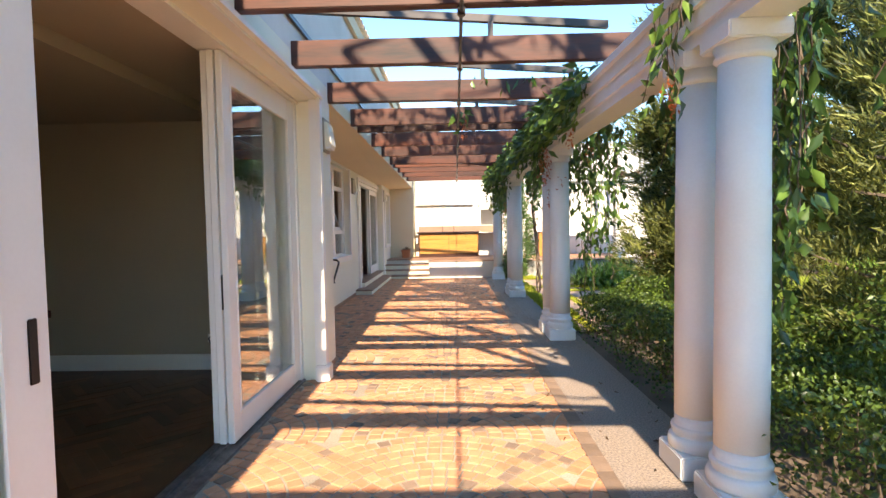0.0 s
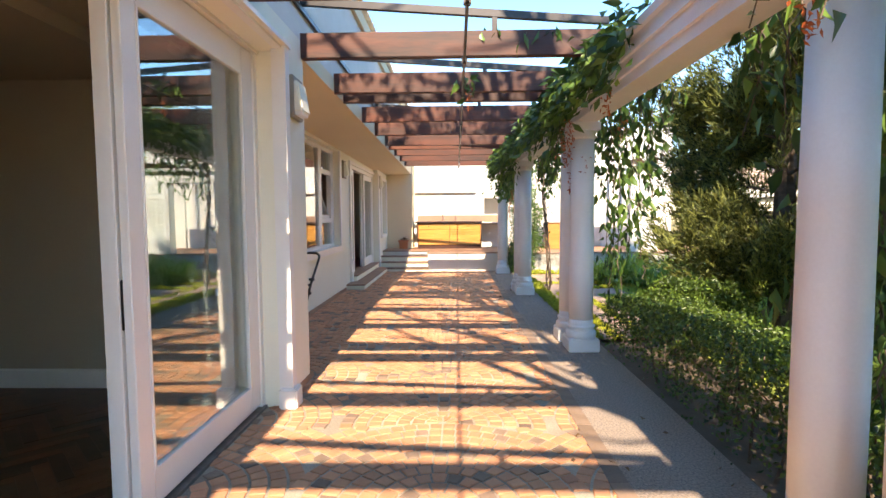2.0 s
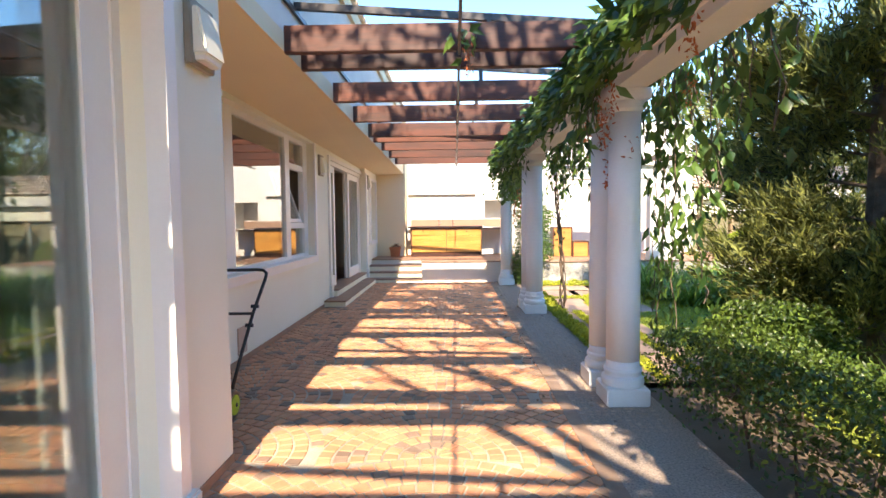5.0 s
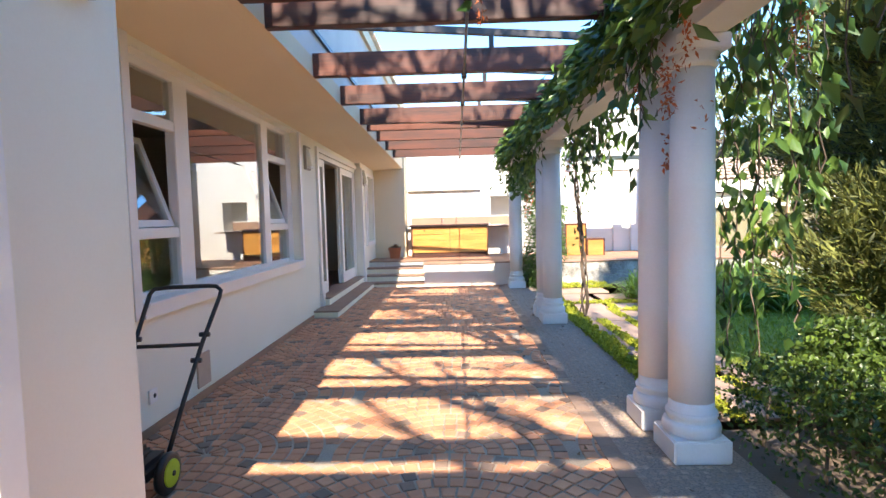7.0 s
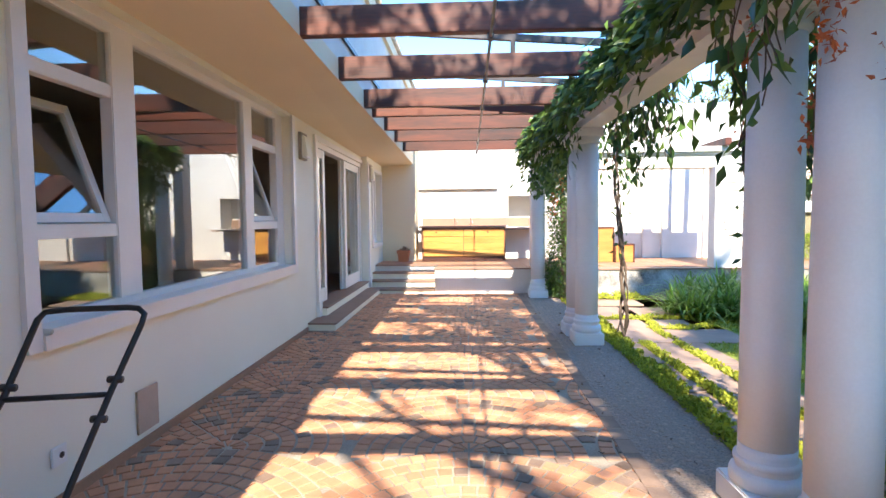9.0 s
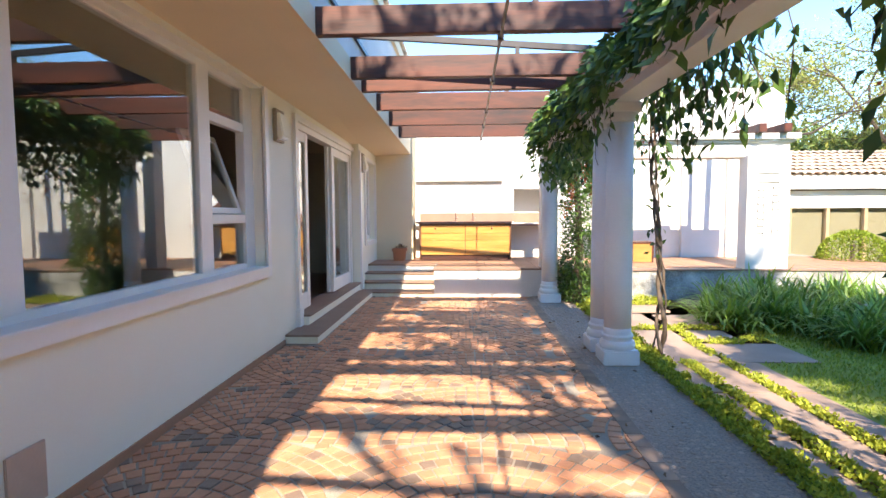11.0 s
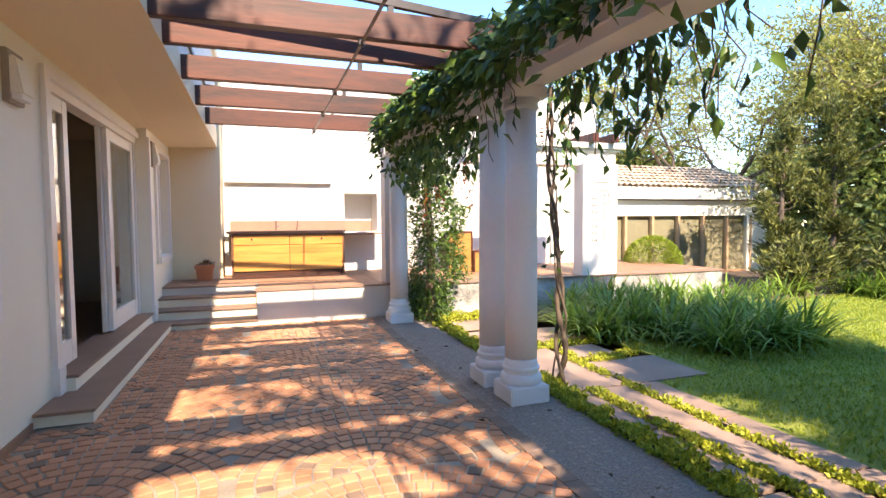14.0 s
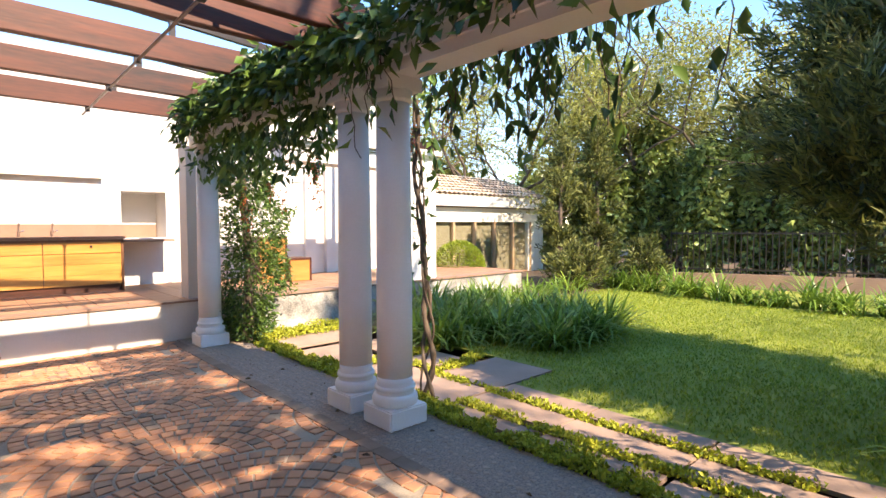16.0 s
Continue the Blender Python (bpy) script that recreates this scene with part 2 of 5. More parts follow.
# ---- house ----
setting("wall_south", boxes((BLOCK - 0.3, 5.06, -0.2, BLOCK, 5.74, 3.0), (-2.35, 5.55, -0.2, BLOCK - 0.3, 5.74, 3.0)), PLASTER, "cream plastered wall block beside the sliding doors", "wall")
WX = HOUSE - 0.22
setting("wall_west", boxes(
    (WX, 5.74, -0.2, HOUSE, 7.16, 2.95), (WX, 7.16, -0.2, HOUSE, 10.9, 0.9), (WX, 7.16, 2.68, HOUSE, 10.9, 2.95),
    (WX, 10.9, -0.2, HOUSE, 11.9, 2.95), (WX, 11.9, 2.55, HOUSE, 15.0, 2.95), (WX, 15.0, -0.2, FAR_HOUSE, 15.5, 2.95),
    (WX, 15.5, -0.2, FAR_HOUSE, 16.5, 0.95), (WX, 15.5, 2.45, FAR_HOUSE, 16.5, 2.95), (WX, 16.5, -0.2, FAR_HOUSE, 16.75, 2.95), (WX, 16.76, -0.2, HOUSE, 18, 2.95)), PLASTER, "cream plastered house wall in the shade", "wall")
setting("wall_lintel", boxes((BLOCK - 0.35, -6, 2.72, BLOCK, 5.06, 3.0), (BLOCK - 0.35, -6, -0.2, BLOCK, -1.2, 2.72)), PLASTER, "cream plastered lintel above the sliding doors", "wall")
setting("wall_upper", boxes((BLOCK - 0.3, -6, 3.0, BLOCK, 17.2, 4.3)), WHITE_WALL, "white upper house wall above the pergola", "wall")
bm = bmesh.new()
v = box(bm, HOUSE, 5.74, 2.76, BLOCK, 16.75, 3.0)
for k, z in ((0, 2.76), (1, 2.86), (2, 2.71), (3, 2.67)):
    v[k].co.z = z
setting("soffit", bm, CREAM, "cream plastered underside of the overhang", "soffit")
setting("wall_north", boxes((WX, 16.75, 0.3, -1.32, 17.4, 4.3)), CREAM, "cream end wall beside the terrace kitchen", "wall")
roof_edge = setting("roof_edge", boxes((-2.2, -6, 4.3, -1.34, 17.3, 4.34), (BLOCK + 0.002, -6, 4.12, BLOCK + 0.05, 17.2, 4.3)), CREAM, "cream eave under the clay tiled roof", "roof")
bm = bmesh.new()
arc = np.linspace(0, math.pi, 7)
ends = [[bm.verts.new((x, r * math.cos(a), z + r * math.sin(a))) for a in arc] for x, z, r in ((-1.27, 0, 0.085), (-1.75, 0.18, 0.075))]
for k in range(6):
    bm.faces.new((ends[0][k], ends[0][k + 1], ends[1][k + 1], ends[1][k]))
tile_mesh = mesh_of("roof_tile", bm, ROOF_TILE, True)
for k in range(112):
    o = new("roof_tile", tile_mesh)
    o.parent, o.matrix_basis = roof_edge, pose(0, -5.0 + 0.195 * k, 4.335)

# ---- raised terrace ----
TZ = 0.49
setting("terrace_upper", boxes((-0.77, 14.88, -0.2, 1.35, 20, TZ - 0.025), (-2.27, 15.75, -0.2, -0.77, 20, TZ - 0.025)), WHITE_WALL, "white front of the raised terrace", "terrace")
setting("retaining_wall", boxes((1.35, 14.72, -0.2, 7.6, 20, TZ - 0.025)), STAINED, "mould-stained white retaining wall of the raised terrace", "wall")
setting("coping", boxes((-2.09, 15.72, TZ - 0.028, -0.79, 15.9, TZ), (-0.79, 14.855, TZ - 0.025, 1.34, 15.05, TZ), (1.34, 14.69, TZ - 0.025, 7.62, 14.95, TZ)), STONE_TREAD, "brown stone edge of the raised terrace", "coping")
setting("terrace_floor", boxes((-2.09, 15.9, TZ - 0.03, -0.79, 17.4, TZ - 0.008), (-0.79, 15.05, TZ - 0.03, 1.34, 17.4, TZ - 0.008), (1.34, 14.95, TZ - 0.03, 7.6, 17.4, TZ - 0.008)), MORTAR, "mortar bed of the terracotta terrace", "floor")
for k in range(3):
    y, z = 14.83 + 0.3 * k, 0.085 + 0.136 * k
    st = setting("step_%d" % (k + 1), boxes((-2.25, y + 0.02, -0.2, -0.775, 15.76, z - 0.03)), PLASTER, "cream stair with brown stone treads to the raised terrace", "step")
    part("tread", soft_box((-2.25, y - 0.015, z - 0.03, -0.762, y + 0.33, z), 0.006), STONE_TREAD, st, "brown stone tread")
setting("wall_back", boxes((-1.32, 17.35, 0.3, 0.85, 17.6, 4.0), (0.85, 17.35, 0.3, 1.5, 17.6, 1.25), (0.85, 17.35, 2.0, 1.5, 17.6, 4.0), (1.5, 17.35, 0.3, 6.6, 17.6, 4.1), (0.75, 17.95, 1.2, 1.6, 18.05, 2.1), (0.75, 17.6, 1.2, 0.85, 17.95, 2.1), (1.5, 17.6, 1.2, 1.6, 17.95, 2.1), (0.85, 17.6, 2.0, 1.5, 17.95, 2.1), (0.85, 17.6, 1.15, 1.5, 17.95, 1.22)), WHITE_WALL, "sunlit white wall behind the terrace kitchen", "wall")
setting("ledge", boxes((-1.30, 17.25, 2.17, 0.6, 17.36, 2.23)), WHITE_WALL, "white projecting ledge on the kitchen wall", "ledge")
setting("pier", boxes((1.12, 15.0, TZ, 1.32, 15.3, 3.0)), WHITE_WALL, "square white pier beside the end column", "pier")

# ---- columns ----
def column(y, group="white columns of the pergola"):
    x = col_x(y)
    ob = thing("column", (x, y, 0), "white painted round column on a square plinth", "column", group)
    part("plinth", soft_box((-0.167, -0.167, 0, 0.167, 0.167, 0.14), 0.01), COLUMN, ob)
    bm = bmesh.new()
    k = 0.915
    lathe(bm, [(k * r, z) for r, z in ((0.165, 0.138), (0.176, 0.148), (0.181, 0.17), (0.181, 0.188), (0.175, 0.208), (0.162, 0.22), (0.1501, 0.2202), (0.150, 0.222), (0.146, 0.245), (0.148, 0.2495), (0.1595, 0.2497), (0.160, 0.252), (0.163, 0.265), (0.158, 0.279), (0.1441, 0.2795), (0.144, 0.281), (0.140, 0.305), (0.1405, 0.34))])
    part("base_ring", bm, COLUMN, ob, "", True)
    bm = bmesh.new()
    lathe(bm, [(k * r, z) for r, z in ((0.1395, 0.318), (0.141, 0.8), (0.137, 1.5), (0.13, 2.28))])
    part("shaft", bm, COLUMN, ob, "", True)
    bm = bmesh.new()
    lathe(bm, [(k * r, z) for r, z in ((0.132, 2.279), (0.15, 2.295), (0.15, 2.31), (0.138, 2.32), (0.158, 2.36))])
    part("capital", bm, COLUMN, ob, "", True)
    part("abacus", soft_box((-0.152, -0.152, 2.36, 0.152, 0.152, 2.45), 0.008), COLUMN, ob)
    return ob


for y in COLUMN_Y:
    column(y)

# ---- pergola ----
ent = None
for hw, z0, z1 in ((0.115, 2.45, 2.53), (0.14, 2.53, 2.63), (0.165, 2.63, 2.66), (0.15, 2.66, 2.74), (0.19, 2.74, 2.80)):
    bm = bmesh.new()
    for q in box(bm, -hw, -4, z0, hw, 14.6, z1):
        q.co.x += col_x(q.co.y)
    if ent is None:
        ent = setting("entablature", bm, COLUMN, "white moulded beam carried by the columns", "beam")
    else:
        part("moulding", bm, COLUMN, ent)

for y in (-0.9, 0.35, 1.6, 2.85, 3.3, 4.43, 5.68, 6.93, 7.4, 8.64, 9.81, 11.04, 11.58, 12.56, 13.66, 14.8):
    z, x1 = beam_z(y), col_x(y) + 0.16
    bm = soft_box((BLOCK - 0.01, y, z, x1, y + 0.085, z + 0.215), 0.006)
    ob = part("pergola_beam", bm, BEAM)
    tagged(ob, "dark red stained timber pergola beam", "beam", "pergola beams")
for y in (0.35, 1.6, 3.05, 4.43, 5.68, 7.2, 8.64, 9.81, 11.2, 12.56, 13.66, 14.8):
    z = beam_z(y)
    ob = thing("rafter", (0, y + 0.04, z), "thin dark sloping roof rafter above a beam", "rafter", "pergola rafters")
    bm = bmesh.new()
    v = box(bm, BLOCK, -0.025, 0.46, 1.3, 0.025, 0.52)
    for q in v:
        if q.co.x > 0:
            q.co.z -= 0.2
    part("bar", bm, DARK_METAL, ob)
    part("post", boxes((0.3, -0.022, 0.215, 0.345, 0.022, 0.34)), DARK_METAL, ob)
bm = bmesh.new()
tube(bm, [(0.06, -4, beam_z(-4) - 0.03), (0.06, 15.2, beam_z(15.2) - 0.03)], 0.012)
rod = tagged(part("tie_rod", bm, ROD_METAL), "thin metal rod clipped under the pergola beams", "rod")
for y in (1.6, 3.3, 4.43, 5.68, 6.93, 8.64, 9.81, 11.04, 12.56, 13.66, 14.8):
    part("clip", soft_box((0.035, y + 0.02, beam_z(y) - 0.055, 0.085, y + 0.07, beam_z(y) + 0.004), 0.006), DARK_METAL, rod, "dark metal clip")
setting("clips_beam_ledger", boxes((BLOCK + 0.004, -4, 3.24, BLOCK + 0.03, 15.2, 3.28)), DARK_METAL, "dark metal ledger strip on the upper wall", "ledger")

# ---- rooms behind the openings ----
def room(n, y0, y1, x0, x1, top):
    setting("wall_room_%d" % n, boxes((x0 - 0.1, y0, 0, x0, y1, top), (x0, y0 - 0.05, 0, x1, y0, top), (x0, y1, 0, x1, y1 + 0.05, top)), INNER_WALL, "plain painted room walls in the dark", "wall")
    setting("ceiling_room_%d" % n, boxes((x0, y0, top, x1, y1, top + 0.1)), INNER_WALL, "plain painted room ceiling", "ceiling")


room(1, -4.0, 5.48, -6.4, BLOCK - 0.36, 2.74)
room(2, 5.8, 11.3, -6.4, WX, 2.74)
room(3, 11.42, 16.7, -6.4, WX, 2.74)
setting("ceiling_drop", boxes((-6.4, -4, 2.64, -2.45, 5.48, 2.738)), INNER_WALL, "plain lowered room ceiling", "ceiling")
setting("floor_room_1", boxes((-6.4, -4, -0.2, BLOCK - 0.36, 5.48, 0.004)), PARQUET, "dark parquet room floor", "floor")
setting("floor_room_2", boxes((-6.4, 5.9, 0, WX, 11.3, 0.2), (-6.4, 11.42, 0, WX, 16.7, 0.21)), PARQUET, "dark wooden room floor", "floor")
setting("baseboard", soft_box((-6.38, 5.44, 0.004, BLOCK - 0.37, 5.478, 0.17), 0.01), JOINERY, "white moulded skirting board", "skirting")
bm = bmesh.new()
blocks = 0
W, N = 0.085, 5                      # block width, and blocks' length in widths
c45 = math.sqrt(0.5)
for i in range(-60, 60):
    for j in range(-60, 60):
        d = (i - j) % (2 * N)
        if d not in (0, 2 * N - 1):
            continue
        w, h = (N, 1) if d == 0 else (1, N)
        g, z = 0.025, 0.006 + 0.0005 * ((i * 7 + j * 3) % 4)
        cx, cy = ((i + w / 2) - (j + h / 2)) * W * c45 - 3.4, ((i + w / 2) + (j + h / 2)) * W * c45 + 2.6
        if not (-5.6 < cx < BLOCK - 0.6 and -0.6 < cy < 5.2):
            continue
        ring = [((u - v) * W * c45 - 3.4, (u + v) * W * c45 + 2.6) for u, v in ((i + g, j + g), (i + w - g, j + g), (i + w - g, j + h - g), (i + g, j + h - g))]
        near_door = cx > -3.6 and blocks < 300
        piece = bmesh.new() if near_door else bm
        low = [piece.verts.new((*q, z - 0.006)) for q in ring]
        high = [piece.verts.new((*q, z)) for q in ring]
        piece.faces.new(high)
        for k in range(4):
            piece.faces.new((low[k], low[(k + 1) % 4], high[(k + 1) % 4], high[k]))
        if near_door:
            blocks += 1
            part("parquet_block", piece, PARQUET, bpy.data.objects["floor_room_1"])
tagged(part("parquet_rest", bm, PARQUET), "dark brown herringbone parquet blocks", "parquet", "", "stuff")
ob = thing("wall_socket", (-2.62, 5.476, 0.34), "dark cable outlet on the room wall", "socket")
part("plate", soft_box((-0.045, -0.012, -0.045, 0.045, 0, 0.045), 0.004), JOINERY, ob)
bm = bmesh.new()
tube(bm, [(-0.01, -0.012, 0.02), (-0.02, -0.04, 0), (0.0, -0.05, -0.05), (0.05, -0.05, -0.1), (0.1, -0.045, -0.13)], 0.008)
part("cable", bm, DARK_METAL, ob, "black cable end", True)

for x in (-4.62, -4.42):
    ob = thing("wall_socket", (x, 5.478, 0.62), "small dark double socket on the room wall", "socket")
    part("plate", soft_box((-0.055, -0.012, -0.04, 0.055, 0, 0.04), 0.004), BEAM if x > -4.5 else JOINERY, ob)
    for dx in (-0.025, 0.025):
        part("hole", boxes((dx - 0.012, -0.014, -0.012, dx + 0.012, -0.0125, 0.012)), DARK_METAL, ob, "dark socket hole")

# ---- glazed joinery ----
def pane(parent, y0, y1, z0, z1, x=0.0):
    ob = part("pane", boxes((x - 0.003, y0, z0, x + 0.003, y1, z1)), GLASS, parent, "clear reflecting glass")
    ob.visible_shadow = False
    return ob


def leaf(name, at, width, z1, stile, bottom, label, handle=None, angle=0.0, first=None):
    """A glazed door leaf in the y-z plane, hung at its near edge."""
    ob = thing(name, (*at, 0, 0, angle), label, "door", "glazed doors")
    d = 0.022
    first = first or stile                 # the stile at the hung edge may be slimmer
    for y0, y1 in ((0, first), (width - stile, width)):
        part("stile", soft_box((-d, y0, 0, d, y1, z1), 0.004), JOINERY, ob)
    part("bottom_rail", soft_box((-d + 0.001, first, 0, d - 0.001, width - stile, bottom), 0.004), JOINERY, ob)
    part("top_rail", soft_box((-d + 0.001, first, z1 - stile, d - 0.001, width - stile, z1), 0.004), JOINERY, ob)
    part("bead", boxes((d - 0.004, first, bottom, d + 0.006, first + 0.012, z1 - stile), (d - 0.004, width - stile - 0.012, bottom, d + 0.006, width - stile, z1 - stile)), JOINERY, ob)
    pane(ob, first, width - stile, bottom, z1 - stile)
    if handle is not None:
        part("handle", soft_box((d - 0.002, handle - 0.022, 0.92, d + 0.006, handle + 0.022, 1.16), 0.004), DARK_METAL, ob, "dark recessed pull")
    return ob


leaf("sliding_door", (-1.555, 3.47, 0.03), 1.55, 2.66, 0.2, 0.19, "white sliding glass door beside its open bay", first=0.12)
for k, x in ((0, -1.61), (1, -1.66)):
    leaf("sliding_door", (x, 3.46 + 0.02 * k, 0.03), 1.54, 2.66, 0.14, 0.19, "white sliding glass door stacked behind another", 0.03)
leaf("sliding_door", (-1.555, 0.25, 0.03), 1.66, 2.66, 0.2, 0.19, "white sliding glass door with a dark recessed pull", 1.58)
leaf("sliding_door", (-1.61, -1.2, 0.03), 1.62, 2.66, 0.2, 0.19, "white sliding glass door at the closed end")
setting("door_track", boxes((-1.70, -1.2, -0.02, -1.50, 5.05, 0.012), (-1.585, -1.2, 0.012, -1.58, 5.05, 0.028), (-1.635, -1.2, 0.012, -1.63, 5.05, 0.028)), ROD_METAL, "metal floor track of the sliding doors", "track")
setting("door_frame", boxes((-1.70, 5.0, 0, -1.52, 5.07, 2.72), (-1.70, -1.2, 2.695, -1.50, 5.07, 2.72), (BLOCK - 0.02, 4.99, 0.14, BLOCK + 0.085, 5.08, 2.80), (BLOCK, -1.2, 2.72, BLOCK + 0.06, 4.99, 2.80), (BLOCK, -1.2, 2.74, BLOCK + 0.1, 5.1, 2.775)), JOINERY, "white moulded frame around the sliding doors", "trim")
setting("frame_foot", soft_box((BLOCK - 0.02, 4.96, 0, BLOCK + 0.12, 5.12, 0.16), 0.012), JOINERY, "white plinth block at the foot of the door frame", "trim")

# kitchen window
GX = -2.36
win = tagged(thing("window_1", (GX, 0, 0), "wide white casement window with open hopper sashes", "window"), kind="structure")
for r in ((7.13, 7.22, 0.9, 2.7), (7.92, 8.15, 0.96, 2.66), (9.84, 10.04, 0.96, 2.66), (10.70, 10.92, 0.9, 2.7)):
    part("mullion", soft_box((-0.05, r[0], r[2], 0.035, r[1], r[3]), 0.006), JOINERY, win)
part("head", soft_box((-0.05, 7.22, 2.62, 0.034, 10.70, 2.7), 0.006), JOINERY, win)
part("bottom_rail", soft_box((-0.05, 7.22, 0.9, 0.034, 10.70, 0.97), 0.006), JOINERY, win)
pane(win, 8.15, 9.84, 0.97, 2.62)
for y0, y1 in ((7.22, 7.92), (10.04, 10.70)):
    for z0, z1 in ((2.22, 2.30), (1.36, 1.44)):
        part("transom", soft_box((-0.045, y0, z0, 0.03, y1, z1), 0.005), JOINERY, win)
    pane(win, y0, y1, 2.30, 2.62)
    pane(win, y0, y1, 0.97, 1.36)
    sash = part("sash", boxes(*[(-0.018, *q) for q in ((y0 + 0.02, 0, 0.018, y0 + 0.075, 0.76), (y1 - 0.075, 0, 0.018, y1 - 0.02, 0.76))],
                              (-0.017, y0 + 0.075, 0, 0.017, y1 - 0.075, 0.055), (-0.017, y0 + 0.075, 0.705, 0.017, y1 - 0.075, 0.76)), JOINERY, win, "open hopper sash tilted inwards")
    sash.matrix_basis = pose(-0.01, 0, 1.445, 0, -19, 0)
    pane(sash, y0 + 0.075, y1 - 0.075, 0.055, 0.705)
tr = 0.085
part("casing", boxes((0.131, 7.06, 0.82, 0.17, 7.06 + tr, 2.74), (0.131, 10.9, 0.82, 0.17, 10.9 + tr, 2.70), (0.131, 7.06 + tr, 0.82, 0.185, 10.9, 0.895)), JOINERY, win, "white moulded casing")
part("sill", soft_box((0.03, 7.17, 0.897, 0.20, 10.88, 0.925), 0.006), JOINERY, win)

# far window
win = tagged(thing("window_2", (-2.23, -0.36, 0), "white casement window beside the end wall", "window"), kind="structure")
for r in ((15.86, 15.94, 0.95, 2.45), (16.78, 16.86, 0.95, 2.45)):
    part("jamb", soft_box((-0.04, r[0], r[2], 0.03, r[1], r[3]), 0.005), JOINERY, win)
for z0, z1 in ((0.95, 1.03), (2.37, 2.45)):
    part("rail", soft_box((-0.04, 15.94, z0, 0.03, 16.78, z1), 0.005), JOINERY, win)
pane(win, 15.94, 16.78, 1.03, 2.37)
part("casing", boxes((0.131, 15.77, 0.86, 0.165, 15.86, 2.52), (0.131, 16.86, 0.86, 0.165, 16.95, 2.52), (0.131, 15.86, 0.86, 0.18, 16.86, 0.945), (0.131, 15.86, 2.455, 0.165, 16.86, 2.52)), JOINERY, win)

# terrace door
for y, a, lab in ((11.92, 0, "white glazed terrace door leaf beside the open bay"), (13.68, 0, "white glazed terrace door leaf, closed"), (13.62, 0, "white glazed terrace door leaf stacked behind another")):
    leaf("terrace_door", (-2.27 if y != 13.62 else -2.32, y, 0.25), 0.55 if y == 11.92 else 1.2, 2.22, 0.12, 0.2, lab, None, a)
setting("terrace_door_frame", boxes((-2.36, 11.9, 2.475, -2.225, 14.99, 2.548), (-2.36, 14.9, 0.2, -2.24, 14.995, 2.475), (HOUSE - 0.01, 11.8, 0.3, HOUSE + 0.04, 11.9, 2.62), (FAR_HOUSE, 15.0, 0.3, FAR_HOUSE + 0.03, 15.09, 2.58), (HOUSE, 11.9, 2.55, HOUSE + 0.035, 14.99, 2.62)), JOINERY, "white moulded frame around the terrace door", "trim")
setting("frame_foot_2", boxes((HOUSE, 11.78, 0.11, HOUSE + 0.055, 11.92, 0.32), (FAR_HOUSE, 14.98, 0.11, FAR_HOUSE + 0.05, 15.12, 0.32)), JOINERY, "white plinth blocks at the foot of the door frame", "trim")
st = setting("doorstep", boxes((HOUSE - 0.22, 11.9, 0, -2.1, 14.99, 0.21), (HOUSE, 11.42, 0, -1.86, 14.84, 0.085)), PLASTER, "cream doorstep with brown stone treads", "step")
part("tread", soft_box((HOUSE + 0.004, 11.38, 0.085, -1.84, 14.845, 0.11), 0.005), STONE_TREAD, st, "brown stone tread")
part("tread", soft_box((HOUSE - 0.2, 11.905, 0.21, -2.08, 14.985, 0.235), 0.005), STONE_TREAD, st, "brown stone tread")
setting("skirting_tiles", boxes((HOUSE, 5.76, -0.01, HOUSE + 0.012, 11.38, 0.055), (BLOCK, 5.12, -0.01, BLOCK + 0.01, 5.74, 0.05), (BLOCK - 0.86, 5.74, -0.01, BLOCK, 5.75, 0.05)), TERRACOTTA, "terracotta skirting at the foot of the house wall", "skirting")


# wall lamps
BRONZE = material("dull bronze enamel", (0.36, 0.31, 0.24), (0.28, 0.24, 0.18), 0.5, 9, 0.6, 0.05)

def wall_lamp(x, y, z, w=0.24):
    ob = thing("wall_lamp", (x, y, z), "cream box wall lamp with a frosted front", "lamp", "wall lamps")
    part("back_plate", soft_box((0, -w / 2, -0.17, 0.04, w / 2, 0.17), 0.006), BRONZE, ob, "dull bronze back box")
    bm = bmesh.new()
    v = box(bm, 0.024, -w / 2 + 0.02, -0.12, 0.11, w / 2 - 0.02, 0.13)
    for k in (4 + 1, 4 + 2):
        v[k].co.x = 0.07
    bmesh.ops.bevel(bm, geom=bm.edges[:], offset=0.012, segments=2, affect="EDGES")
    part("housing", bm, PLASTER, ob, "cream housing")
    part("glass", soft_box((0.03, -w / 2 + 0.035, -0.145, 0.095, w / 2 - 0.035, -0.1), 0.006), JOINERY, ob, "white frosted glass")


wall_lamp(BLOCK, 5.45, 2.45, 0.26)
wall_lamp(HOUSE, 11.3, 2.38)
wall_lamp(FAR_HOUSE, 15.25, 2.38)
SALMON = material("salmon painted metal", (0.58, 0.42, 0.31), (0.50, 0.36, 0.27), 0.5, 8, 0.6, 0.05)
for nm, lab, y, z, w, h in (("meter_plate", "salmon painted metal cover plate on the house wall", 7.97, 0.235, 0.22, 0.28), ("outdoor_socket", "white outdoor socket on the house wall", 7.23, 0.26, 0.1, 0.1)):
    ob = thing(nm, (HOUSE, y, z), lab, "plate")
    part("cover", soft_box((0, -w / 2, -h / 2, 0.015, w / 2, h / 2), 0.004), SALMON if w > 0.15 else JOINERY, ob)
    if w < 0.15:
        part("hole", lathe(bmesh.new(), [(0.016, 0), (0.016, 0.003)]), DARK_METAL, ob).matrix_basis = pose(0.0145, 0.01, 0, 0, 90, 0)

